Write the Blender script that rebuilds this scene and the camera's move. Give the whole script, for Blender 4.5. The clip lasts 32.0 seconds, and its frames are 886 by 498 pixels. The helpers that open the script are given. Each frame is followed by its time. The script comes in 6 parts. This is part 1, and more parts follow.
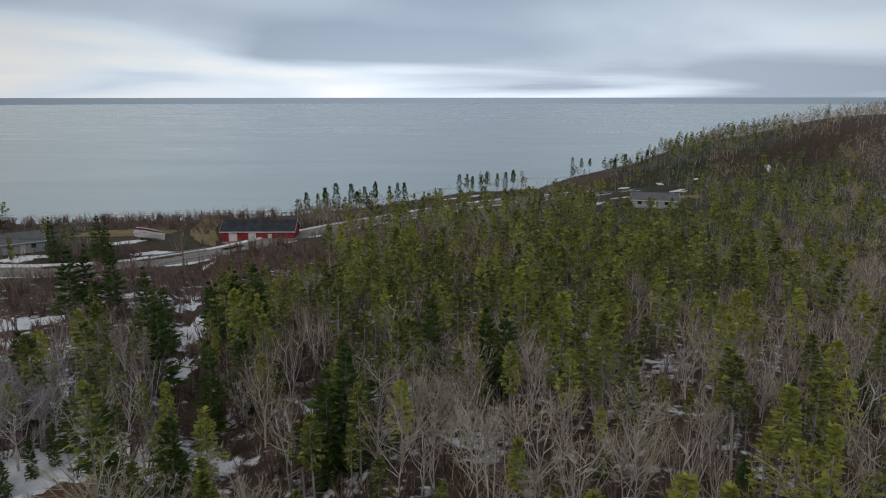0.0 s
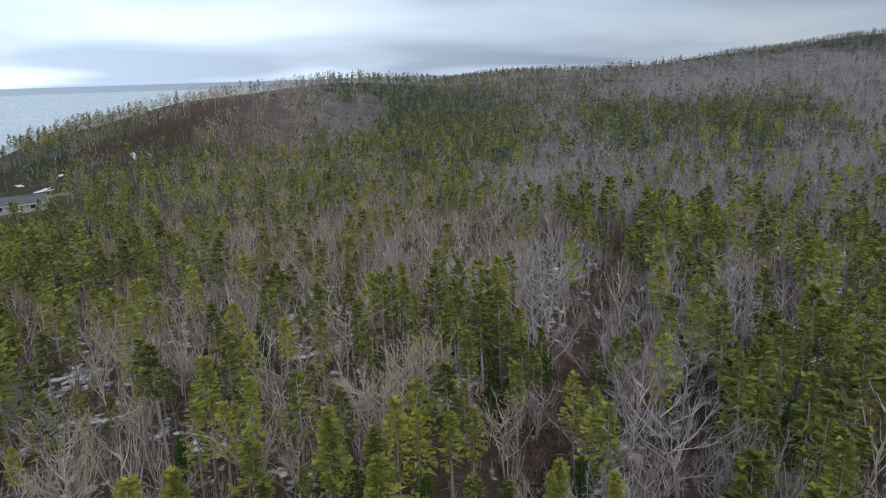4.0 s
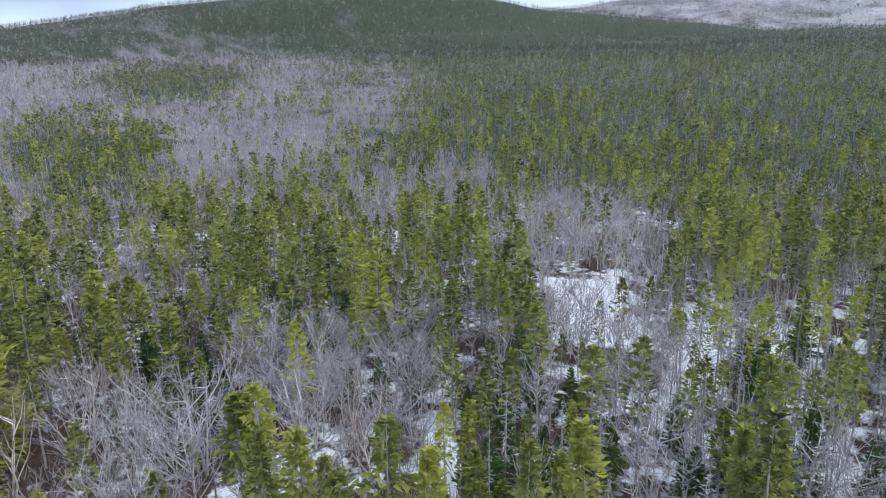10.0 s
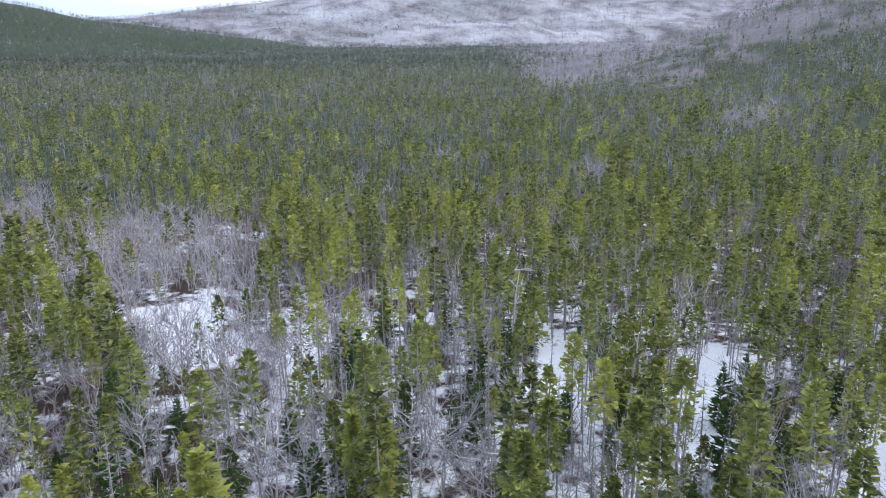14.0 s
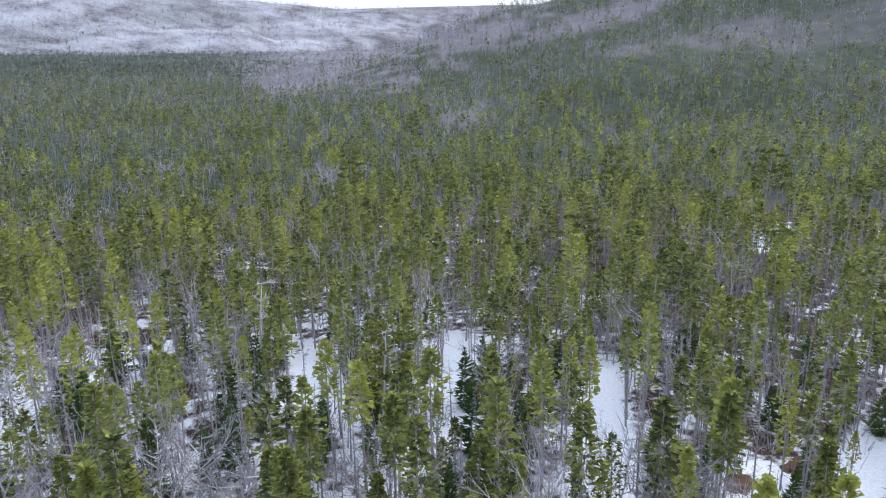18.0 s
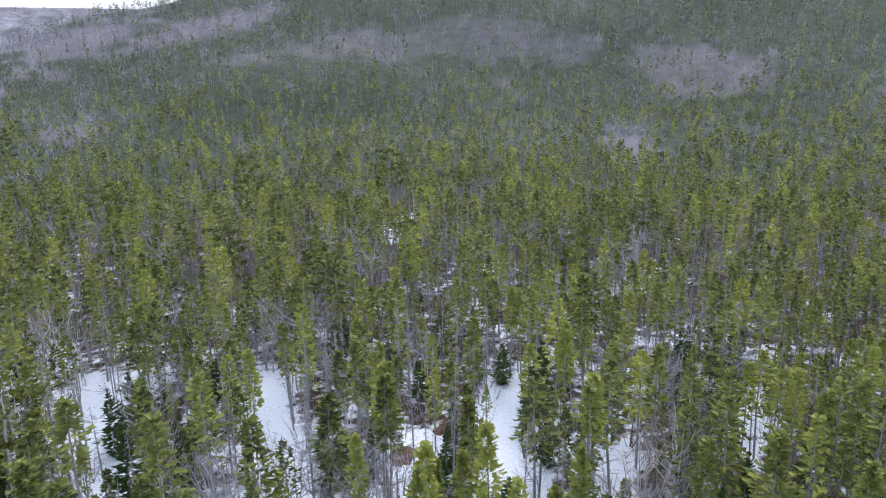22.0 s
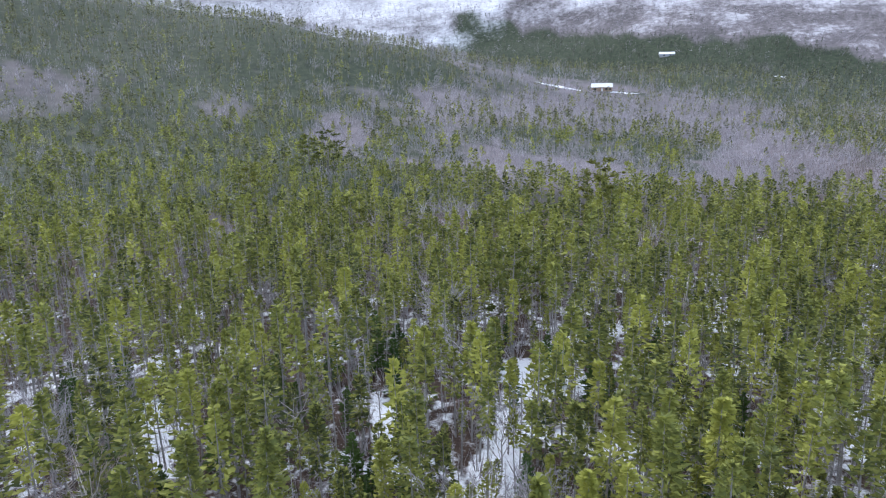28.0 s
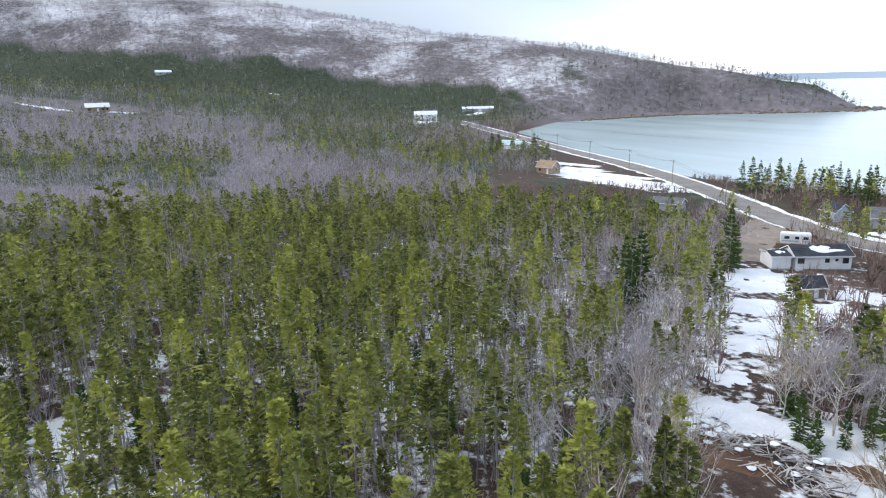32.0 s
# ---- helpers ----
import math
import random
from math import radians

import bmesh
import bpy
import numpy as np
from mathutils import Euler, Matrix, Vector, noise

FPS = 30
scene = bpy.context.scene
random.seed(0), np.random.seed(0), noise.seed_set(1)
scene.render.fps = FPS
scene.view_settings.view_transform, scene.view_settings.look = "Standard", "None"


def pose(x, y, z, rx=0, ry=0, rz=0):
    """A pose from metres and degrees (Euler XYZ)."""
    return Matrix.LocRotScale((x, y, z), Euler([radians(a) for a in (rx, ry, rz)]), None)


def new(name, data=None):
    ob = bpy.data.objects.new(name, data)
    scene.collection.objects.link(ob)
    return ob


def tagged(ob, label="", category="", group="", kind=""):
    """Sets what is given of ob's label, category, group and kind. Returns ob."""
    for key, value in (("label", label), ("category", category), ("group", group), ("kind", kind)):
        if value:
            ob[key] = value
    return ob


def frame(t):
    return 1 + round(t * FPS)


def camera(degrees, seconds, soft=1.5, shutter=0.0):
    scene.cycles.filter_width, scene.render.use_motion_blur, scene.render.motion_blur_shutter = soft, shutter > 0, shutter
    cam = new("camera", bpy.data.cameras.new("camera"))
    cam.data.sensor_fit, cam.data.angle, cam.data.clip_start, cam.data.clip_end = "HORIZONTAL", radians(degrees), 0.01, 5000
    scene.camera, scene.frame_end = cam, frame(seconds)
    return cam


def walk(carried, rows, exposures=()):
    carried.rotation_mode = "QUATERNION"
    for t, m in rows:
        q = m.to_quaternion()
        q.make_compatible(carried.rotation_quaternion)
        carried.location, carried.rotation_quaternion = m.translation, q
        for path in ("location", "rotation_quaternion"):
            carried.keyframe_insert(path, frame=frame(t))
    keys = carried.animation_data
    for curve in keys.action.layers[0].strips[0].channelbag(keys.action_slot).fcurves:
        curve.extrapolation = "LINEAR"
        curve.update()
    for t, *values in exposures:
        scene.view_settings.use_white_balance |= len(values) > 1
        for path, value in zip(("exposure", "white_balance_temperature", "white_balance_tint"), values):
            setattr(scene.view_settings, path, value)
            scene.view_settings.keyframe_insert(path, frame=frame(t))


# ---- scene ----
# A hovering drone turns on the spot, 42 m over the sea, above a snowy spruce wood by a bay.
EYE = 42.0
cam = camera(65.24, 32.0, soft=1.15)
# seconds, compass bearing (0 = +y, clockwise), pitch, lean
TURNS = [
    (0.0, 0.63, -12.36, -0.04), (0.5, 6.29, -12.36, -0.50), (1.0, 12.00, -12.47, -0.88), (1.5, 17.90, -12.63, -1.28), (2.0, 23.90, -12.88, -1.63), (2.5, 30.00, -13.14, -1.85),
    (4.5, 56.48, -14.39, -1.71), (5.0, 63.69, -14.64, -1.71), (5.5, 70.87, -14.89, -1.81), (6.0, 78.01, -15.07, -1.87), (6.5, 84.64, -15.27, -1.86), (7.0, 89.66, -15.35, -1.65),
    (7.5, 94.14, -15.40, -1.56), (8.0, 98.91, -15.37, -1.50), (8.5, 104.07, -15.36, -1.44), (9.0, 109.25, -15.37, -1.35), (9.5, 114.43, -15.39, -1.29), (10.0, 119.61, -15.40, -1.22),
    (10.5, 124.95, -15.36, -1.16), (11.0, 131.06, -15.25, -1.00), (11.5, 136.73, -15.22, -0.95), (12.0, 141.16, -15.15, -0.97), (12.5, 145.25, -15.12, -0.94), (13.0, 148.26, -15.09, -0.83),
    (13.5, 151.03, -14.94, -0.76), (14.0, 153.82, -14.85, -0.68), (14.5, 156.74, -14.79, -0.69), (15.0, 159.84, -14.67, -0.68), (15.5, 162.96, -14.62, -0.80), (17.5, 172.44, -14.51, -0.96),
    (18.0, 175.73, -14.51, -0.93), (18.5, 179.05, -14.47, -0.96), (19.0, 182.35, -14.42, -1.04), (19.5, 185.65, -14.39, -1.06), (20.0, 189.31, -14.34, -1.07), (20.5, 193.38, -14.34, -1.07),
    (21.0, 197.45, -14.34, -1.13), (21.5, 201.47, -14.37, -1.23), (22.0, 205.50, -14.40, -1.25), (22.5, 209.23, -14.41, -1.34), (23.0, 213.26, -14.42, -1.33), (23.5, 217.27, -14.41, -1.30),
    (24.0, 221.23, -14.42, -1.33), (24.5, 225.23, -14.44, -1.26), (25.0, 229.28, -14.46, -1.24), (25.5, 233.78, -14.42, -1.31), (27.5, 251.91, -14.21, -1.18), (28.0, 256.36, -14.13, -1.19),
    (28.5, 261.04, -14.07, -1.23), (29.0, 265.90, -13.98, -1.32), (29.5, 270.93, -13.91, -1.36), (30.0, 275.87, -13.85, -1.38), (30.5, 280.59, -13.77, -1.36), (31.0, 285.29, -13.69, -1.37),
    (31.5, 290.12, -13.64, -1.39), (32.0, 295.01, -13.60, -1.44),
]
walk(cam, [(t, pose(0, 0, EYE, 0, 0, -az) @ pose(0, 0, 0, 90 + el) @ pose(0, 0, 0, 0, 0, lean)) for t, az, el, lean in TURNS],
     exposures=[(0.0, -0.66, 6700, 10), (1.0, -0.66, 6700, 10), (2.5, -0.45, 6600, 10), (4.5, 0.15, 6200, 10), (6.0, 0.4, 6150, 10), (9.0, 0.85, 6000, 12), (13.0, 1.17, 5870, 15), (20.0, 1.17, 5830, 16), (28.0, 1.26, 5880, 16), (32.0, 0.95, 6180, 12)])

# ---------------------------------------------------------------- sky and sun
world = bpy.data.worlds.new("overcast_sky")
scene.world = world
world.use_nodes = True
wn, wl = world.node_tree.nodes, world.node_tree.links
wn.clear()


def wnode(kind, **vals):
    n = wn.new(kind)
    for k, v in vals.items():
        n.inputs[k].default_value = v
    return n


def wmath(op, a, b=0.0, clamp=False):
    n = wn.new("ShaderNodeMath")
    n.operation, n.use_clamp = op, clamp
    for i, v in enumerate((a, b)):
        if isinstance(v, (int, float)):
            n.inputs[i].default_value = v
        else:
            wl.new(v, n.inputs[i])
    return n.outputs[0]


wco = wn.new("ShaderNodeTexCoord")
wsep = wn.new("ShaderNodeSeparateXYZ")
wl.new(wco.outputs["Generated"], wsep.inputs[0])
up = wmath("MAXIMUM", wsep.outputs["Z"], 0.0)
spread = wmath("ADD", up, 0.10)
wcomb = wn.new("ShaderNodeCombineXYZ")
wl.new(wmath("DIVIDE", wsep.outputs["X"], spread), wcomb.inputs[0])
wl.new(wmath("DIVIDE", wsep.outputs["Y"], spread), wcomb.inputs[1])
cloud_a = wnode("ShaderNodeTexNoise", Scale=0.32, Detail=4.0, Roughness=0.4, Distortion=0.4)
wl.new(wcomb.outputs[0], cloud_a.inputs["Vector"])
# the northern sky is banked with darker cloud, the west is thin and bright
north = wmath("MULTIPLY", wsep.outputs["Y"], 0.16)
east = wmath("MULTIPLY", wsep.outputs["X"], 0.13)
low = wmath("MULTIPLY", wmath("POWER", wmath("SUBTRACT", 1.0, up), 24.0), -0.10)
cover = wmath("ADD", wmath("ADD", cloud_a.outputs["Fac"], north), wmath("ADD", east, low))
# over the sea a long dark bank slants down to the north-east, with a clear bright strip under it
seaward = wmath("POWER", wmath("MAXIMUM", wsep.outputs["Y"], 0.0), 2.4)
rag = wmath("MULTIPLY", wmath("SUBTRACT", cloud_a.outputs["Fac"], 0.5), 0.07)
lift = wmath("ADD", wmath("ADD", wmath("SUBTRACT", up, 0.064), wmath("MULTIPLY", wsep.outputs["X"], 0.09)), rag)
bank = wmath("POWER", 2.718, wmath("MULTIPLY", wmath("POWER", wmath("ABSOLUTE", wmath("DIVIDE", lift, 0.036)), 2.0), -1.0))
strip = wmath("MULTIPLY", wmath("MULTIPLY", wmath("ADD", lift, 0.018), -22.0, True), wmath("SUBTRACT", 0.65, wmath("MULTIPLY", wsep.outputs["X"], 2.2), True))
cover = wmath("ADD", cover, wmath("MULTIPLY", seaward, wmath("SUBTRACT", wmath("MULTIPLY", bank, 0.17), wmath("MULTIPLY", strip, 0.07))))
wramp = wn.new("ShaderNodeValToRGB")
wramp.color_ramp.elements[0].position, wramp.color_ramp.elements[0].color = 0.40, (0.85, 0.855, 0.86, 1)
wramp.color_ramp.elements[1].position, wramp.color_ramp.elements[1].color = 0.78, (0.31, 0.385, 0.51, 1)
mid_stop = wramp.color_ramp.elements.new(0.57)
mid_stop.color = (0.62, 0.725, 0.86, 1)
wl.new(cover, wramp.inputs[0])
wsky = wn.new("ShaderNodeTexSky")
wsky.sky_type, wsky.sun_disc, wsky.sun_elevation, wsky.sun_rotation = "NISHITA", False, radians(38), radians(215)
wskylow = wn.new("ShaderNodeVectorMath")
wskylow.operation = "SCALE"
wskylow.inputs["Scale"].default_value = 0.1
wl.new(wsky.outputs[0], wskylow.inputs[0])
wmix = wn.new("ShaderNodeMix")
wmix.data_type = "RGBA"
wmix.inputs["Factor"].default_value = 0.9
wl.new(wskylow.outputs[0], wmix.inputs["A"])
wl.new(wramp.outputs[0], wmix.inputs["B"])
# below the skyline lies the far sea
wsea = wn.new("ShaderNodeMix")
wsea.data_type = "RGBA"
wsea.inputs["B"].default_value = (0.19, 0.24, 0.30, 1)
wl.new(wmath("LESS_THAN", wsep.outputs["Z"], -0.0005), wsea.inputs["Factor"])
wl.new(wmix.outputs["Result"], wsea.inputs["A"])
westward = wmath("MAXIMUM", wmath("MULTIPLY", wsep.outputs["X"], -1.0), 0.0)
wbg = wn.new("ShaderNodeBackground")
wl.new(wmath("ADD", 0.85, wmath("MULTIPLY", wmath("POWER", wmath("SUBTRACT", 1.0, up), 4.0), wmath("ADD", wmath("ADD", -0.2, wmath("MULTIPLY", westward, -0.4)), wmath("MULTIPLY", seaward, 1.52)))), wbg.inputs["Strength"])
wl.new(wsea.outputs["Result"], wbg.inputs["Color"])
wl.new(wbg.outputs[0], wn.new("ShaderNodeOutputWorld").inputs["Surface"])

sun_light = bpy.data.lights.new("veiled_sun", "SUN")
sun_light.energy, sun_light.angle, sun_light.color = 1.1, radians(25), (1.0, 0.96, 0.9)
sun_ob = new("veiled_sun", sun_light)
sun_ob.matrix_world = pose(0, 0, 300, 52, 0, -35)


# ---------------------------------------------------------------- materials
def nodes_of(name, rough=0.9, metal=0.0):
    mat = bpy.data.materials.new(name)
    mat.use_nodes = True
    b = mat.node_tree.nodes["Principled BSDF"]
    b.inputs["Roughness"].default_value, b.inputs["Metallic"].default_value = rough, metal
    b.inputs["Specular IOR Level"].default_value = 0.25
    return mat, mat.node_tree.nodes, mat.node_tree.links, b


def ramp(n, l, src, stops):
    r = n.new("ShaderNodeValToRGB")
    els = r.color_ramp.elements
    els[0].position, els[0].color = stops[0][0], (*stops[0][1], 1)
    els[1].position, els[1].color = stops[-1][0], (*stops[-1][1], 1)
    for p, c in stops[1:-1]:
        els.new(p).color = (*c, 1)
    l.new(src, r.inputs[0])
    return r.outputs[0]


def tex(n, l, scale, detail=4.0, rough=0.55, vec=None, kind="ShaderNodeTexNoise"):
    t = n.new(kind)
    t.inputs["Scale"].default_value = scale
    t.inputs["Detail"].default_value, t.inputs["Roughness"].default_value = detail, rough
    if vec is None:
        vec = n.new("ShaderNodeNewGeometry").outputs["Position"]
    l.new(vec, t.inputs["Vector"])
    return t.outputs["Fac"]


def mixc(n, l, fac, a, b, mode="MIX"):
    m = n.new("ShaderNodeMix")
    m.data_type, m.blend_type = "RGBA", mode
    for key, v in (("Factor", fac), ("A", a), ("B", b)):
        sock = [s for s in m.inputs if s.name == key and s.enabled][0]
        if isinstance(v, (int, float)):
            sock.default_value = v
        elif isinstance(v, tuple):
            sock.default_value = (*v, 1)
        else:
            l.new(v, sock)
    return [s for s in m.outputs if s.enabled][0]


def mth(n, l, op, a, b=0.0, clamp=False):
    m = n.new("ShaderNodeMath")
    m.operation, m.use_clamp = op, clamp
    for i, v in enumerate((a, b)):
        if isinstance(v, (int, float)):
            m.inputs[i].default_value = v
        else:
            l.new(v, m.inputs[i])
    return m.outputs[0]


def bump(n, l, b, height, strength=0.4, dist=0.05):
    k = n.new("ShaderNodeBump")
    k.inputs["Strength"].default_value, k.inputs["Distance"].default_value = strength, dist
    l.new(height, k.inputs["Height"])
    l.new(k.outputs[0], b.inputs["Normal"])


def surface(name, dark, light, scale=3.0, rough=0.85, metal=0.0, fine=40.0, bumpy=0.3, stain=None):
    """Two-scale noisy surface: broad patches between two colours, fine grain and relief, stains of a third colour."""
    mat, n, l, b = nodes_of(name, rough, metal)
    broad, grain = tex(n, l, scale), tex(n, l, fine, 2.0)
    col = ramp(n, l, mth(n, l, "ADD", mth(n, l, "MULTIPLY", broad, 0.65), mth(n, l, "MULTIPLY", grain, 0.35)), [(0.32, dark), (0.68, light)])
    if stain:
        spots = ramp(n, l, tex(n, l, scale * 0.4, 5.0), [(0.52, (0, 0, 0)), (0.62, (1, 1, 1))])
        col = mixc(n, l, spots, col, stain)
    l.new(col, b.inputs["Base Color"])
    bump(n, l, b, grain, bumpy, 0.02)
    return mat


def foliage(name, dark, light, tip, by_object, glow_through=0.0):
    """Needles or twigs: each spray differs a little, each tree differs more."""
    mat, n, l, b = nodes_of(name, 0.75)
    isl = n.new("ShaderNodeNewGeometry").outputs["Random Per Island"]
    if by_object:
        tree = n.new("ShaderNodeObjectInfo").outputs["Random"]
    else:
        at = n.new("ShaderNodeAttribute")
        at.attribute_name = "tree"
        tree = at.outputs["Fac"]
    base = ramp(n, l, tree, [(0.0, dark), (0.65, light), (1.0, tuple(0.4 * p + 0.6 * q for p, q in zip(light, tip)))])
    col = mixc(n, l, mth(n, l, "MULTIPLY", mth(n, l, "POWER", isl, 1.6), 0.62), base, tip)
    shade = ramp(n, l, tex(n, l, 2.2, 3.0), [(0.3, (0.78, 0.78, 0.78)), (0.7, (1.0, 1.0, 1.0))])
    col = mixc(n, l, 1.0, col, shade, "MULTIPLY")
    l.new(col, b.inputs["Base Color"])
    if glow_through:
        # thin needles let some light through
        thru, mixs = n.new("ShaderNodeBsdfTranslucent"), n.new("ShaderNodeMixShader")
        l.new(col, thru.inputs["Color"])
        mixs.inputs[0].default_value = glow_through
        l.new(b.outputs[0], mixs.inputs[1])
        l.new(thru.outputs[0], mixs.inputs[2])
        l.new(mixs.outputs[0], n["Material Output"].inputs["Surface"])
    return mat


NEEDLE = ((0.042, 0.060, 0.030), (0.165, 0.192, 0.056), (0.49, 0.50, 0.098))
FIRNEEDLE = ((0.040, 0.092, 0.026), (0.072, 0.135, 0.032), (0.12, 0.175, 0.038))
TWIG = ((0.28, 0.25, 0.26), (0.40, 0.375, 0.405), (0.50, 0.475, 0.515))
DEADTWIG = ((0.27, 0.26, 0.262), (0.40, 0.385, 0.39), (0.52, 0.50, 0.50))
M = {
    "needles": foliage("spruce_needles", *NEEDLE, True, 0.2),
    "needles_far": foliage("spruce_needles_wood", *NEEDLE, False, 0.2),
    # the next two are spruce needles with distance haze painted into their colours
    "needles_hazed": foliage("hazed_spruce_wood", (0.070, 0.082, 0.054), (0.145, 0.156, 0.082), (0.34, 0.34, 0.155), False, 0.22),
    "needles_hazed_far": foliage("far_hazed_spruce_wood", (0.062, 0.078, 0.058), (0.095, 0.112, 0.080), (0.15, 0.16, 0.115), False, 0.3),
    "fir": foliage("fir_needles", *FIRNEEDLE, True, 0.4),
    "pine": foliage("pine_needles", (0.05, 0.075, 0.014), (0.105, 0.13, 0.024), (0.18, 0.18, 0.036), True, 0.4),
    "twigs": foliage("bare_twigs", *TWIG, True),
    "twigs_beige": foliage("beige_bare_twigs", (0.32, 0.27, 0.205), (0.48, 0.42, 0.33), (0.62, 0.57, 0.455), True),
    "twigs_birch": foliage("russet_birch_twigs", (0.20, 0.145, 0.135), (0.31, 0.24, 0.225), (0.44, 0.37, 0.33), True),
    "twigs_far": foliage("bare_twigs_wood", (0.27, 0.24, 0.25), (0.41, 0.38, 0.405), (0.54, 0.51, 0.535), False),
    "twigs_brown": foliage("brown_bare_twigs", (0.26, 0.215, 0.165), (0.42, 0.355, 0.28), (0.56, 0.49, 0.385), False),
    "deadtwigs": foliage("dead_twigs", *DEADTWIG, True),
    "dead_far": foliage("dead_twigs_wood", *DEADTWIG, False),
    "shrub": foliage("shrub_twigs", (0.13, 0.078, 0.075), (0.23, 0.155, 0.14), (0.31, 0.25, 0.20), False),
    "bark": surface("grey_bark", (0.15, 0.135, 0.13), (0.31, 0.29, 0.28), 2.5, 0.95, fine=14, bumpy=0.6),
    "sprucebark": surface("lichen_grey_bark", (0.21, 0.198, 0.195), (0.40, 0.385, 0.38), 2.5, 0.95, fine=14, bumpy=0.5),
    "palebark": surface("pale_grey_bark", (0.38, 0.365, 0.355), (0.64, 0.62, 0.60), 2.5, 0.9, fine=14, bumpy=0.4),
    "birchbark": surface("birch_bark", (0.44, 0.40, 0.37), (0.74, 0.70, 0.66), 2.0, 0.8, fine=12, bumpy=0.3),
    "snagwood": surface("weathered_wood", (0.40, 0.38, 0.36), (0.62, 0.60, 0.58), 2.0, 0.85, fine=20),
    "asphalt": surface("worn_asphalt", (0.16, 0.15, 0.14), (0.27, 0.255, 0.24), 0.25, 0.9, fine=6, bumpy=0.2),
    "gravel": surface("gravel", (0.17, 0.14, 0.115), (0.31, 0.265, 0.225), 0.5, 0.95, fine=8, bumpy=0.5),
    "snow": surface("snow", (0.62, 0.65, 0.70), (0.82, 0.84, 0.87), 0.35, 0.6, fine=3.0, bumpy=0.5),
    "earth": surface("brown_earth", (0.075, 0.045, 0.03), (0.17, 0.10, 0.06), 0.7, 0.95, fine=9, bumpy=0.6),
    "grass": surface("dead_grass", (0.14, 0.11, 0.05), (0.30, 0.24, 0.13), 0.6, 0.95, fine=8, bumpy=0.5),
    "rock": surface("shore_rock", (0.09, 0.075, 0.065), (0.26, 0.20, 0.165), 0.6, 0.85, fine=5, bumpy=0.8),
    "white": surface("white_siding", (0.62, 0.64, 0.66), (0.78, 0.79, 0.80), 0.8, 0.6, fine=9, bumpy=0.1),
    "red": surface("red_paint", (0.20, 0.022, 0.03), (0.33, 0.04, 0.045), 0.8, 0.7, fine=9, bumpy=0.15),
    "blue": surface("pale_blue_siding", (0.36, 0.44, 0.53), (0.46, 0.54, 0.62), 0.8, 0.7, fine=9, bumpy=0.1),
    "grey": surface("grey_siding", (0.30, 0.32, 0.35), (0.42, 0.44, 0.47), 0.8, 0.7, fine=9, bumpy=0.1),
    "tan": surface("tan_wood", (0.24, 0.17, 0.11), (0.36, 0.27, 0.19), 0.8, 0.7, fine=9, bumpy=0.2),
    "darkroof": surface("dark_shingle", (0.022, 0.026, 0.035), (0.06, 0.066, 0.08), 0.7, 0.9, fine=7, bumpy=0.4),
    "greyroof": surface("grey_shingle", (0.10, 0.105, 0.115), (0.17, 0.18, 0.19), 0.7, 0.9, fine=7, bumpy=0.4),
    "turquoise": surface("turquoise_roof", (0.36, 0.52, 0.50), (0.48, 0.63, 0.61), 0.7, 0.6, fine=7, bumpy=0.2),
    "trim": surface("white_trim", (0.66, 0.66, 0.66), (0.8, 0.8, 0.8), 2.0, 0.6, fine=20, bumpy=0.1),
    "concrete": surface("concrete", (0.26, 0.25, 0.24), (0.42, 0.41, 0.39), 0.8, 0.9, fine=10, bumpy=0.3),
    "steel": surface("galvanised_steel", (0.35, 0.36, 0.37), (0.5, 0.51, 0.52), 1.5, 0.45, 0.8, fine=15, bumpy=0.1),
    "polewood": surface("pole_wood", (0.17, 0.13, 0.10), (0.31, 0.26, 0.21), 1.5, 0.9, fine=15, bumpy=0.4),
    "foam": surface("sea_foam", (0.55, 0.6, 0.62), (0.8, 0.82, 0.83), 0.6, 0.7, fine=4, bumpy=0.4),
    "tarp": surface("white_tarp", (0.6, 0.6, 0.62), (0.8, 0.8, 0.82), 0.8, 0.5, fine=6, bumpy=0.3),
    "rubber": surface("rubber", (0.015, 0.015, 0.015), (0.035, 0.035, 0.035), 3.0, 0.8),
    "wire": surface("wire", (0.02, 0.02, 0.02), (0.05, 0.05, 0.05), 3.0, 0.6),
}
glass_mat, gn, gl, gb = nodes_of("window_glass", 0.08)
gb.inputs["Base Color"].default_value = (0.03, 0.035, 0.045, 1)
gb.inputs["Specular IOR Level"].default_value = 0.6
M["glass"] = glass_mat

# ---------------------------------------------------------------- lie of the land
def polar(az, d):
    return d * math.sin(radians(az)), d * math.cos(radians(az))


COAST = [(-5900, 1300), (-2000, 1150), (-900, 1000), (-640, 880), (-496, 762), (-526, 663), (-595, 569), (-585, 402), (-494, 300), (-342, 253), (-209, 215), (-160, 226), (-143, 228), (-85, 235), (-58, 242),
         (-28, 265), (-3, 295), (40, 309), (69, 365), (135, 460), (230, 570), (360, 690), (550, 840), (830, 1020), (1500, 1500), (4900, 3600)]
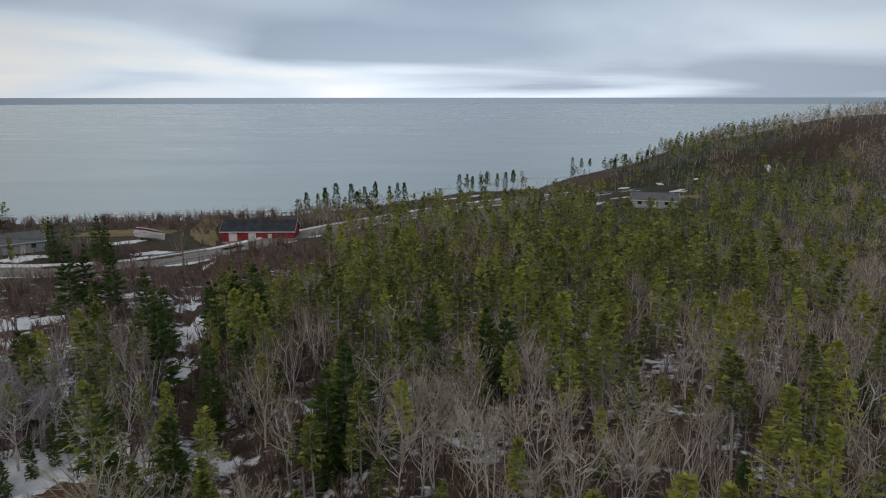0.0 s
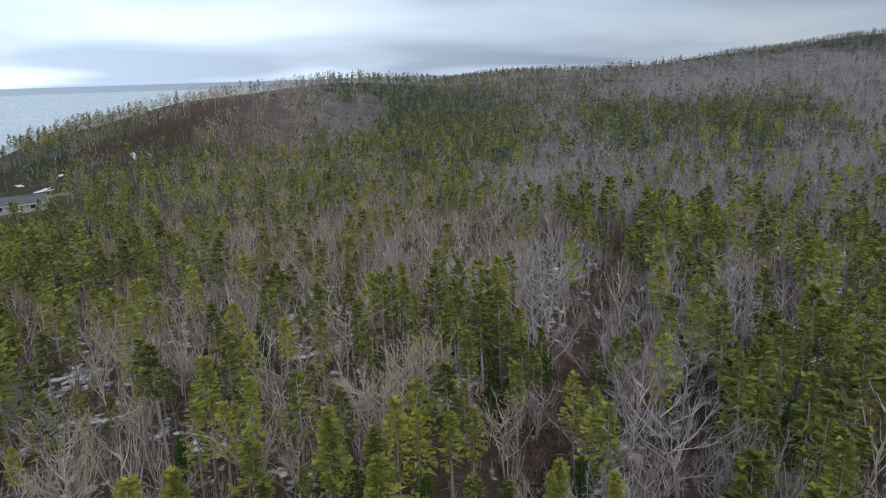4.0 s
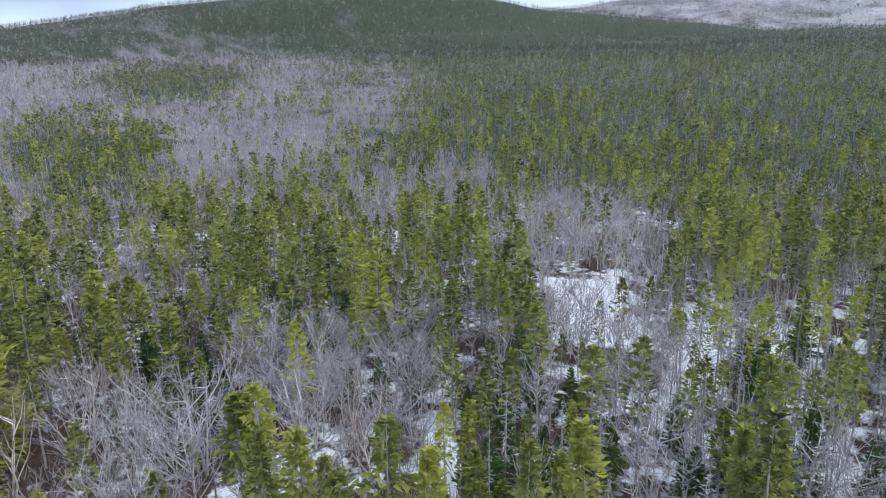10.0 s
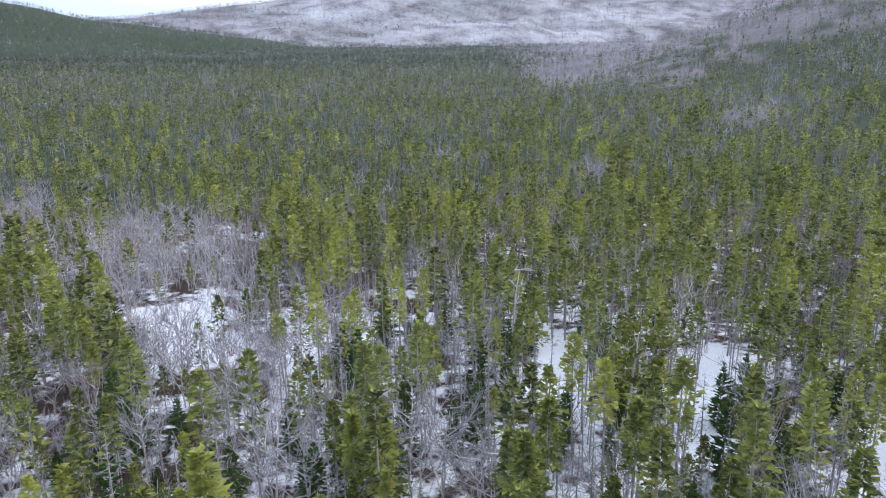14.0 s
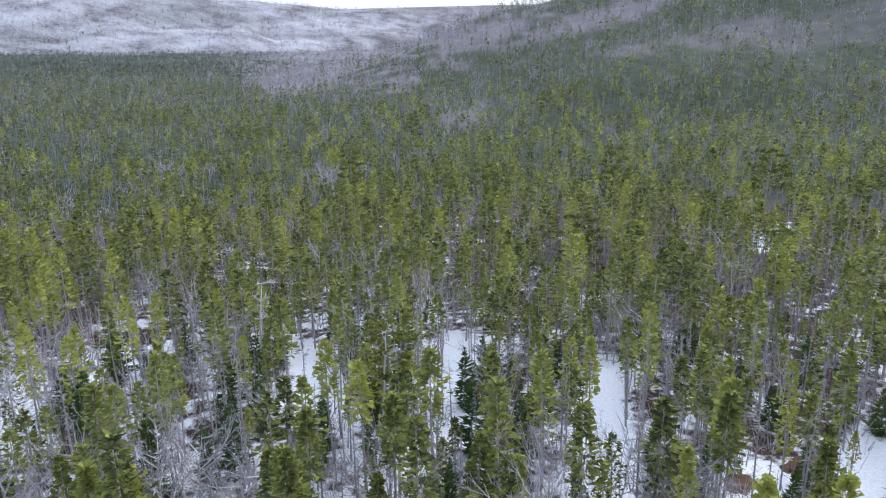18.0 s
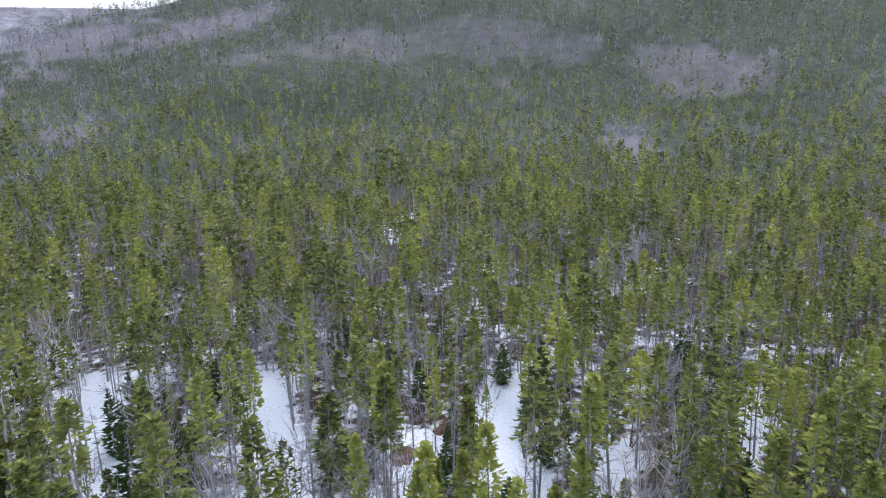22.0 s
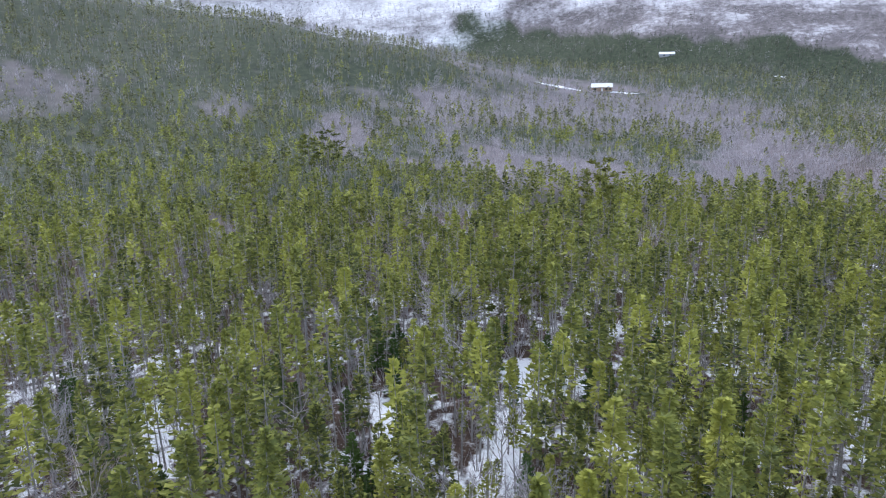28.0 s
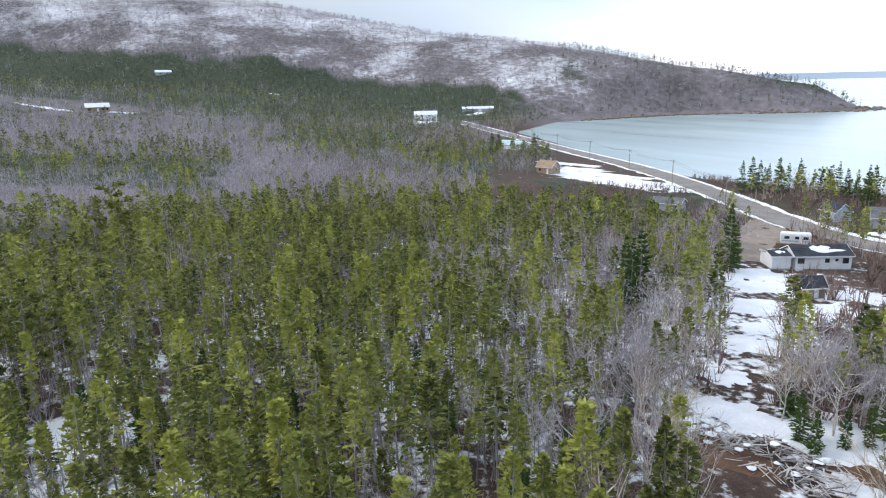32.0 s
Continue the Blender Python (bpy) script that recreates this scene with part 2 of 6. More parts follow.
# ridges: compass bearing, distance, crest height, half width
RIDGES = [
    [(15, 292, 8, 50), (19, 305, 13, 60), (27, 385, 23, 90), (32.5, 435, 33, 110), (42, 505, 39, 130), (51, 565, 32, 140), (65, 690, 39, 160), (75, 810, 52, 180), (82, 900, 58, 200)],
    [(76, 1250, 66, 380), (80, 1300, 82, 400), (88, 1350, 100, 420), (96, 1400, 128, 440), (99, 1450, 146, 450), (112, 1550, 180, 450), (122, 1600, 165, 450), (128, 1650, 138, 430), (137, 1800, 115, 400)],
    [(124, 2700, 185, 700), (130, 2700, 205, 700), (139, 2700, 258, 700), (150, 2800, 350, 700), (160, 2900, 310, 700), (168, 3000, 285, 700), (184, 3200, 310, 700)],
] + [
    [(163, 820, 38, 200), (174, 750, 56, 230), (181, 720, 97, 290), (192, 720, 122, 330), (206, 720, 136, 350), (220, 690, 128, 330), (232, 640, 106, 290), (241, 590, 88, 240), (250, 600, 70, 210), (260, 640, 50, 180), (275, 700, 36, 150)],
    [(226, 1900, 300, 600), (241, 1700, 260, 560), (260, 1480, 215, 460), (273, 1350, 195, 400), (282, 1250, 172, 360), (296, 1100, 108, 280), (305, 1000, 84, 230), (315, 930, 51, 170), (322, 900, 32, 120), (325, 890, 18, 80)],
]
ROAD = [(-620, 300), (-402, 240), (-301, 212), (-214, 191), (-150, 165), (-115, 148), (-100, 143), (-87, 142), (-80, 143), (-69, 146), (-57, 155), (-46, 168), (-34, 186), (-5, 218), (26, 245), (70, 267), (104, 275), (145, 292), (205, 332)]
CREEK = [(-52, 192), (-56, 156), (-42, 115), (-33, 82), (-16, 52), (8, 30), (37, 24), (50, 29), (66, 36), (84, 42), (110, 52)]

# snowy gaps in the wood: compass bearing, nearer and farther distance, half width
GLADES = [(176.9, 52, 70, 1.6), (190.1, 46, 67, 1.9), (163.9, 60, 73, 2.2), (210.8, 43, 62, 1.8), (203.3, 46, 54, 1.6), (202.0, 124, 148, 1.9), (220.9, 46, 51, 1.2), (231.0, 56, 67, 1.8), (263.5, 57, 67, 1.3), (261.5, 48, 59, 1.2),
          (266.9, 65, 73, 1.1), (251.2, 50, 57, 1.4), (141.0, 66, 78, 1.7), (147.8, 74, 82, 1.8), (119.0, 45, 52, 1.1), (101.4, 43, 48, 2.7), (132.5, 74, 92, 3.6)]


def along(line, x, y):
    """Distance to a polyline and the place along it (index and share)."""
    best = np.full(np.shape(x), 1e9)
    place = np.zeros(np.shape(x))
    for i in range(len(line) - 1):
        (ax, ay), (bx, by) = line[i][:2], line[i + 1][:2]
        ux, uy = bx - ax, by - ay
        s = np.clip(((x - ax) * ux + (y - ay) * uy) / (ux * ux + uy * uy), 0, 1)
        d = np.hypot(x - ax - s * ux, y - ay - s * uy)
        place = np.where(d < best, i + s, place)
        best = np.minimum(d, best)
    return best, place


def inside_land(x, y):
    """True inland of the coast."""
    ring = COAST + [(6000, -6000), (-6000, -6000), (-6000, 1300)]
    odd = np.zeros(np.shape(x), bool)
    for i in range(len(ring)):
        (ax, ay), (bx, by) = ring[i], ring[(i + 1) % len(ring)]
        if ay != by:
            odd ^= ((ay > y) != (by > y)) & (x < (bx - ax) * (y - ay) / (by - ay) + ax)
    return odd


def smooth(v):
    v = np.clip(v, 0, 1)
    return v * v * (3 - 2 * v)


def waves(x, y, size, seed):
    """Soft unevenness between -1 and 1."""
    k = np.random.RandomState(seed)
    out = 0
    for i in range(6):
        a, p, s = k.uniform(0, 6.3), k.uniform(0, 6.3), size * k.uniform(0.5, 1.6)
        out = out + np.sin((x * math.cos(a) + y * math.sin(a)) * 6.283 / s + p + 1.3 * np.sin((y * math.cos(a) - x * math.sin(a)) * 3.1 / s))
    return out / 4.2


def coast_way(x, y):
    d, _ = along(COAST, x, y)
    return np.where(inside_land(x, y), d, -d)


RIDGE_XY = [[(*polar(a, d), h, w) for a, d, h, w in r] for r in RIDGES]


def crest(line, x, y):
    """Distance to a ridge, with the crest height and half width of its nearest stretches, blended."""
    ds, hs, ws = [], [], []
    for p, q in zip(line, line[1:]):
        ux, uy = q[0] - p[0], q[1] - p[1]
        s = np.clip(((x - p[0]) * ux + (y - p[1]) * uy) / (ux * ux + uy * uy), 0, 1)
        ds.append(np.hypot(x - p[0] - s * ux, y - p[1] - s * uy))
        hs.append(p[2] + s * (q[2] - p[2]))
        ws.append(p[3] + s * (q[3] - p[3]))
    ds = np.stack(ds)
    near = ds.min(0)
    k = np.exp(-(ds - near) / (12 + 0.12 * near))
    k = k / k.sum(0)
    return near, (np.stack(hs) * k).sum(0), (np.stack(ws) * k).sum(0)


def land(x, y):
    """Height of the ground over the sea."""
    x, y = np.asarray(x, float), np.asarray(y, float)
    s = coast_way(x, y)
    r = np.hypot(x, y)
    base = np.interp(s, [-60, -4, 0, 10, 26, 60, 130, 230], [-6, -1.2, 0, 1.8, 5.4, 6.4, 9.0, 12.0])
    inland = smooth((s - 120) / 250)
    base = base + inland * np.clip(r - 170, 0, 560) * 0.045
    # the southern valley goes on rising towards the mountain
    az = np.degrees(np.arctan2(x, y)) % 360
    base = base + inland * np.interp(az, [88, 112, 172, 188], [0, 1, 1, 0]) * np.clip(r - 730, 0, 900) * 0.05
    base = base + smooth((s - 30) / 80) * (0.7 * waves(x, y, 46, 3) + 0.25 * waves(x, y, 14, 4) + np.clip(r / 400, 0, 3) * 1.6 * waves(x, y, 190, 5))
    z = base
    for line in RIDGE_XY:
        d, h, w = crest(line, x, y)
        w = w * (1 + 0.12 * waves(x, y, 320, 8))
        bank = h * np.exp(-(d / w) ** 2) * smooth((s + 2) / (0.35 * w + 25))
        k = 7.0
        top = np.maximum(z, bank)
        z = np.where(s > 0, top + k * np.log1p(np.exp(-np.abs(z - bank) / k)) * 0.6 * smooth(bank / 25), z)
    cd, _ = along(CREEK, x, y)
    z = np.where(s > 8, z - 2.6 * np.exp(-(cd / 5.0) ** 2), z)
    rd, _ = along(ROAD, x, y)
    road_z = 5.9 + np.clip((x - 60) * 0.03, 0, 4)
    f = smooth((11 - rd) / 7)
    return z * (1 - f) + road_z * f


def at_ground(x, y):
    return float(land(np.array([x]), np.array([y]))[0])


def mesh_from(name, verts, faces, mats=(), attr=None, tint=None, mat_idx=None, shade=False):
    """A mesh from number arrays; faces all triangles or all quads."""
    me = bpy.data.meshes.new(name)
    verts, faces = np.asarray(verts, np.float32), np.asarray(faces, np.int32)
    k = faces.shape[1]
    me.vertices.add(len(verts))
    me.vertices.foreach_set("co", verts.ravel())
    me.loops.add(faces.size)
    me.loops.foreach_set("vertex_index", faces.ravel())
    me.polygons.add(len(faces))
    me.polygons.foreach_set("loop_start", np.arange(0, faces.size, k, dtype=np.int32))
    me.polygons.foreach_set("loop_total", np.full(len(faces), k, np.int32))
    if mat_idx is not None:
        me.polygons.foreach_set("material_index", np.asarray(mat_idx, np.int32))
    if attr is not None:
        me.attributes.new(tint or "tree", "FLOAT", "POINT").data.foreach_set("value", np.asarray(attr, np.float32))
    for m in mats:
        me.materials.append(m)
    me.update(calc_edges=True)
    if shade:
        me.polygons.foreach_set("use_smooth", np.ones(len(faces), bool))
    return me


def disc_grid(radii, count):
    """Rings of quads about the origin."""
    a = np.linspace(0, 2 * math.pi, count, endpoint=False)
    rr, aa = np.meshgrid(radii, a, indexing="ij")
    i, j = np.meshgrid(np.arange(len(radii) - 1), np.arange(count), indexing="ij")
    j2 = (j + 1) % count
    q = np.stack([i * count + j, i * count + j2, (i + 1) * count + j2, (i + 1) * count + j], -1).reshape(-1, 4)
    return rr.ravel() * np.sin(aa.ravel()), rr.ravel() * np.cos(aa.ravel()), q[:, ::-1]


# ground: one sheet to the skyline
gx, gy, gq = disc_grid(np.concatenate([[0.001], np.geomspace(2.0, 4900, 250)]), 360)
gz = land(gx, gy)


def bearing(x, y):
    return np.degrees(np.arctan2(x, y)) % 360


# stands of the valley: compass bearing, half width in degrees, nearer and farther distance, share of evergreens
STANDS_EAST = [(83.7, 12.8, 350, 812, 0.10), (100.2, 9.8, 171, 313, 0.08), (102.5, 10.8, 494, 1063, 0.15), (70.1, 5.9, 370, 616, 0.08), (57.8, 6.4, 153, 228, 0.20), (52.6, 10.8, 72, 114, 0.08), (74.3, 5.4, 131, 199, 0.25)]
STANDS_EAST_GROVES = [(49.2, 7.9, 215, 527, 0.90), (64.7, 4.4, 242, 426, 0.80), (73.6, 5.4, 232, 471, 0.85), (92.6, 5.4, 175, 324, 0.95), (99.1, 5.4, 383, 792, 0.97), (67.5, 4.9, 97, 138, 0.80), (102.9, 2.9, 73, 119, 0.95), (97.0, 4.9, 52, 71, 0.90), (81.5, 6.4, 37, 85, 0.92), (53.4, 4.4, 48, 78, 0.95), (45.3, 3.4, 61, 84, 0.90), (86.0, 3.9, 75, 109, 0.85), (108.5, 3.9, 74, 165, 0.80), (68.2, 4.4, 39, 61, 0.05), (88.5, 5.4, 41, 60, 0.08), (106.1, 6.9, 40, 54, 0.02), (45.7, 5.4, 48, 65, 0.10), (74.9, 2.9, 73, 95, 0.15)]
STANDS_SOUTH_EAST = [(136.2, 20.6, 179, 775, 0.93), (144.8, 11.3, 88, 264, 0.87), (144.5, 6.9, 40, 54, 0.90), (113.8, 6.4, 255, 863, 0.08), (122.9, 7.4, 126, 188, 0.12), (111.1, 4.9, 113, 177, 0.30), (132.3, 5.9, 67, 117, 0.04), (122.7, 4.9, 36, 50, 0.80), (115.6, 5.9, 83, 113, 0.70), (115.3, 6.4, 58, 78, 0.35), (153.0, 3.9, 40, 48, 0.05)]
STANDS_SOUTH = [(144.6, 31.4, 233, 2011, 0.92), (149.1, 24.6, 92, 229, 0.90), (173.3, 10.8, 95, 367, 0.93), (166.3, 2.9, 136, 213, 0.02), (154.2, 2.0, 152, 210, 0.15), (172.3, 10.8, 507, 2400, 0.10), (164.6, 3.9, 486, 866, 0.20), (130.3, 6.9, 77, 136, 0.06), (154.1, 3.9, 37, 45, 0.04), (138.3, 3.9, 35, 41, 0.15), (161.4, 5.9, 48, 60, 0.96)]
STANDS_SOUTH_WEST = [(183.2, 38.5, 89, 375, 0.90), (188.0, 34.4, 43, 94, 0.92), (170.9, 5.9, 529, 2371, 0.15), (178.9, 4.9, 526, 608, 0.25), (187.8, 5.9, 496, 562, 0.3), (202.6, 12.3, 399, 463, 0.48), (177.8, 2.5, 278, 353, 0.30)]
STANDS_WEST_SOUTH = [(218.8, 38.5, 93, 358, 0.92), (218.9, 38.5, 42, 100, 0.94), (226.7, 5.4, 375, 432, 0.42), (207.7, 14.7, 399, 451, 0.52), (238.9, 2.5, 320, 367, 0.45), (220.7, 2.0, 218, 274, 0.15)]
STANDS_WEST = [(226.5, 5.4, 352, 443, 0.45), (249.1, 2.9, 252, 335, 0.20), (261.9, 8.8, 282, 507, 0.20), (274.4, 18.7, 181, 275, 0.07), (284.8, 7.9, 240, 467, 0.10), (272.9, 12.3, 362, 542, 0.40), (257.2, 2.9, 110, 138, 0.30), (275.8, 5.4, 75, 102, 0.25), (236.0, 9.8, 408, 560, 0.95), (252.9, 12.3, 432, 494, 0.95), (266.3, 14.7, 620, 1109, 0.92), (273.0, 6.4, 252, 349, 0.90), (261.0, 2.9, 264, 325, 0.80), (286.2, 4.9, 668, 878, 0.85)]
STANDS_NORTH_WEST = [(279.9, 22.1, 174, 292, 0.06), (274.0, 14.7, 312, 493, 0.35), (291.4, 9.8, 273, 526, 0.40), (305.4, 6.4, 68, 98, 0.35), (277.0, 5.9, 82, 105, 0.45), (296.7, 4.9, 88, 108, 0.35), (310.0, 4.9, 78, 114, 0.25), (305.5, 5.9, 40, 70, 0.45), (313.5, 3.9, 45, 93, 0.12), (274.4, 16.2, 580, 962, 0.93), (291.5, 8.8, 738, 875, 0.90), (287.7, 5.9, 346, 543, 0.85), (273.7, 3.9, 213, 297, 0.85), (264.8, 2.5, 237, 335, 0.80), (296.0, 3.9, 239, 351, 0.90), (307.5, 6.9, 131, 174, 0.96), (284.6, 27.5, 123, 169, 0.93), (280.8, 22.1, 39, 103, 0.95)]
STANDS_NORTH = [(358.4, 7.4, 46, 62, 0.06), (17.3, 9.8, 43, 60, 0.06), (347.8, 2.9, 67, 83, 0.12), (334.0, 2.9, 74, 96, 0.20), (330.5, 6.4, 86, 129, 0.10), (20.3, 7.4, 60, 93, 0.25), (29.8, 6.4, 68, 153, 0.30), (25.9, 7.4, 111, 198, 0.45), (343.9, 3.9, 72, 127, 0.95), (352.8, 3.9, 84, 140, 0.70), (1.4, 8.8, 80, 127, 0.85), (15.3, 9.8, 111, 199, 0.90), (11.1, 7.4, 67, 99, 0.80), (349.3, 4.4, 47, 57, 0.80), (339.8, 2.9, 55, 80, 0.90), (28.1, 4.4, 49, 67, 0.90), (24.2, 4.9, 88, 119, 0.80)]
STANDS_NORTH_EAST = [(50.6, 8.8, 77, 123, 0.05), (38.4, 3.4, 84, 131, 0.30), (42.8, 6.4, 44, 61, 0.10), (24.7, 8.8, 61, 98, 0.12), (35.7, 10.8, 325, 543, 0.12), (58.9, 3.4, 70, 100, 0.15), (43.7, 4.4, 420, 644, 0.90), (50.9, 6.4, 217, 456, 0.85), (15.9, 7.9, 112, 202, 0.85), (30.4, 2.9, 47, 60, 0.90), (53.2, 3.4, 53, 71, 0.85)]
STANDS = STANDS_EAST + STANDS_EAST_GROVES + STANDS_SOUTH_EAST + STANDS_SOUTH + STANDS_SOUTH_WEST + STANDS_WEST_SOUTH + STANDS_WEST + STANDS_NORTH_WEST + STANDS_NORTH + STANDS_NORTH_EAST


def conifer_share(x, y):
    """Share of evergreens, by the stands of this valley."""
    az, r = bearing(x, y), np.hypot(x, y)
    near = np.interp(az, [0, 30, 60, 90, 120, 150, 180, 220, 260, 290, 305, 318, 340, 360], [0.46, 0.42, 0.50, 0.50, 0.58, 0.74, 0.86, 0.9, 0.9, 0.9, 0.62, 0.30, 0.50, 0.46])
    band = np.interp(az, [0, 45, 85, 108, 120, 160, 185, 240, 254, 264, 300, 330, 360], [0.62, 0.50, 0.30, 0.20, 0.86, 0.90, 0.86, 0.86, 0.7, 0.3, 0.3, 0.6, 0.4])
    hill = np.interp(az, [0, 80, 116, 124, 160, 180, 200, 235, 248, 268, 300, 318, 335, 360], [0.4, 0.74, 0.82, 0.88, 0.86, 0.30, 0.32, 0.6, 0.10, 0.02, 0.10, 0.5, 0.9, 0.4])
    c = near + (band - near) * smooth((r - 150) / 60)
    c = c + (hill - c) * smooth((r - 720) / 160)
    c = np.clip(c + 0.3 * waves(x, y, 40, 21), 0.02, 0.98)
    wob = (0.3 * waves(x, y, 30, 23) + 0.2 * waves(x, y, 90, 24)) * np.clip(r / 150, 0.5, 1.6)
    wob2 = 0.4 * waves(x, y, 24, 25)
    for a, half, r0, r1, share in STANDS:
        turn = (az - a + 180) % 360 - 180
        deep = (np.log(r) - 0.5 * math.log(r0 * r1)) / (0.5 * math.log(r1 / r0))
        d = np.hypot(turn / half, deep) + wob
        c = c + (share + 0.25 * wob2 - c) * smooth((1.3 - d) / 0.6)
    # evergreens clothe the foot of the western hills up to an uneven line
    foot = np.interp(az, [246, 258, 264, 272, 283, 291, 299, 306], [500, 1170, 1110, 980, 930, 870, 830, 700]) * (1 + 0.012 * waves(x, y, 60, 26))
    west = (az > 246) & (az < 306)
    c = np.where(west & (r > 560) & (r < foot), np.maximum(c, 0.8 + 0.25 * waves(x, y, 110, 29)), np.where(west & (r >= foot), np.minimum(c, 0.06), c))
    c = np.where((r > 1750) & (az > 120) & (az < 190), 0.25 + 0.25 * waves(x, y, 400, 27), c)
    c = np.where((az > 304) & (az < 330) & (r > 560), np.interp(az, [304, 312, 319, 323], [0.2, 0.35, 0.5, 0.85]) + 0.3 * waves(x, y, 70, 28), c)
    return np.clip(c, 0.01, 0.99)


def evergreen(x, y):
    """Ground under a close cover of evergreens, which keep the snow off."""
    return conifer_share(x, y) * smooth((np.hypot(x, y) - 120) / 80) * smooth((coast_way(x, y) - 20) / 40)


def snow_cover(x, y):
    """How much of the ground lies under snow: little by the sea, much in the south-west and on the high ground."""
    az, r, s = bearing(x, y), np.hypot(x, y), coast_way(x, y)
    c = np.interp(az, [0, 40, 70, 110, 160, 230, 280, 308, 332, 360], [0.42, 0.40, 0.42, 0.44, 0.44, 0.45, 0.45, 0.47, 0.46, 0.42])
    c = c + np.interp(az, [0, 120, 150, 280, 310, 360], [0.02, 0, 0.035, 0.035, 0, 0.02]) * (1 - smooth((r - 80) / 40))
    c = np.where(r > 120, c - 0.07 * smooth((r - 120) / 60), c)
    for a, r0, r1, half in GLADES:
        side = np.abs(r * np.sin(np.radians(az - a))) / (half + 0.4)
        deep = np.abs(r - (r0 + r1) / 2) / ((r1 - r0) / 2 + 1.5)
        c = c + 0.13 * smooth((1.3 + 0.5 * waves(x, y, 8, 62) - np.maximum(side, deep)) / 0.5) * (np.abs(az - a) < 30)
    high = np.interp(az, [0, 100, 124, 140, 165, 180, 200, 230, 262, 300, 322, 335, 360], [0.20, 0.22, 0.27, 0.34, 0.33, 0.28, 0.27, 0.27, 0.43, 0.43, 0.42, 0.38, 0.2])
    high = np.where((r > 800) & (az > 228) & (az < 262), 0.52, high)
    high = high + 0.04 * smooth((r - 1800) / 300) * smooth((az - 136) / 10) * smooth((176 - az) / 8)
    c = c + (high - c) * smooth((r - 400) / 250)
    c = c + 0.02 * smooth((az - 310) / 3) * smooth((325 - az) / 3) * smooth((r - 56) / 8) * smooth((132 - r) / 10)
    c = c - 0.17 * evergreen(x, y) * smooth((r - 120) / 80)
    return c - 0.3 * (s < 24)


gmat, n, l, b = nodes_of("forest_floor", 0.9)
at = n.new("ShaderNodeAttribute")
at.attribute_name = "snow"
crisp = n.new("ShaderNodeAttribute")
crisp.attribute_name = "crisp"
big, small, fine = tex(n, l, 0.16, 4.0), tex(n, l, 0.8, 5.0, 0.6), tex(n, l, 5.0, 3.0)
vast = tex(n, l, 0.012, 5.0, 0.6)
patch = mth(n, l, "ADD", mth(n, l, "ADD", mth(n, l, "MULTIPLY", big, 0.35), mth(n, l, "MULTIPLY", small, 0.4)), mth(n, l, "MULTIPLY", vast, 0.25))
far_at = n.new("ShaderNodeAttribute")
far_at.attribute_name = "remote"
patch = mth(n, l, "ADD", patch, mth(n, l, "MULTIPLY", far_at.outputs["Fac"], mth(n, l, "MULTIPLY", mth(n, l, "SUBTRACT", vast, patch), 0.4)))
edge = mth(n, l, "MULTIPLY", mth(n, l, "SUBTRACT", mth(n, l, "ADD", at.outputs["Fac"], patch), 1.0), crisp.outputs["Fac"])
white = mth(n, l, "ADD", edge, 0.5, True)
litter = ramp(n, l, mth(n, l, "ADD", mth(n, l, "MULTIPLY", small, 0.6), mth(n, l, "MULTIPLY", fine, 0.4)), [(0.3, (0.026, 0.018, 0.014)), (0.5, (0.066, 0.044, 0.034)), (0.7, (0.12, 0.085, 0.062))])
at2 = n.new("ShaderNodeAttribute")
at2.attribute_name = "scrub"
scrub = ramp(n, l, mth(n, l, "ADD", mth(n, l, "MULTIPLY", vast, 0.6), mth(n, l, "MULTIPLY", big, 0.4)), [(0.36, (0.075, 0.072, 0.072)), (0.5, (0.15, 0.135, 0.143)), (0.66, (0.23, 0.206, 0.22))])
litter = mixc(n, l, at2.outputs["Fac"], litter, scrub)
at3 = n.new("ShaderNodeAttribute")
at3.attribute_name = "evergreen"
green_n = tex(n, l, 0.22, 4.0, 0.7)
low_green = ramp(n, l, green_n, [(0.35, (0.016, 0.026, 0.016)), (0.55, (0.040, 0.055, 0.028)), (0.7, (0.085, 0.085, 0.070))])
clump = mth(n, l, "ADD", mth(n, l, "MULTIPLY", mth(n, l, "SUBTRACT", vast, 0.5), 2.5), mth(n, l, "SUBTRACT", mth(n, l, "MULTIPLY", at3.outputs["Fac"], 2.2), 0.6), True)
litter = mixc(n, l, clump, litter, low_green)
snowc = ramp(n, l, fine, [(0.3, (0.66, 0.69, 0.74)), (0.7, (0.84, 0.86, 0.89))])
l.new(mixc(n, l, white, litter, snowc), b.inputs["Base Color"])
bump(n, l, b, mth(n, l, "ADD", fine, white), 0.6, 0.12)
ground_mesh = mesh_from("ground", np.stack([gx, gy, gz], 1), gq, [gmat], snow_cover(gx, gy), "snow", shade=True)
ground_mesh.attributes.new("scrub", "FLOAT", "POINT").data.foreach_set("value", (smooth((np.hypot(gx, gy) - 125) / 90) * np.maximum(smooth((np.hypot(gx, gy) - 600) / 150) * (bearing(gx, gy) > 60), smooth((coast_way(gx, gy) - 90) / 120) * np.interp(bearing(gx, gy), [0, 25, 45, 318, 335, 360], [0.3, 0.5, 1, 1, 0.3, 0.3]))).astype(np.float32))
ground_mesh.attributes.new("crisp", "FLOAT", "POINT").data.foreach_set("value", np.interp(np.hypot(gx, gy), [100, 600, 1200, 2000], [17.0, 9.0, 3.2, 1.8]).astype(np.float32))
ground_mesh.attributes.new("remote", "FLOAT", "POINT").data.foreach_set("value", smooth((np.hypot(gx, gy) - 500) / 400).astype(np.float32))
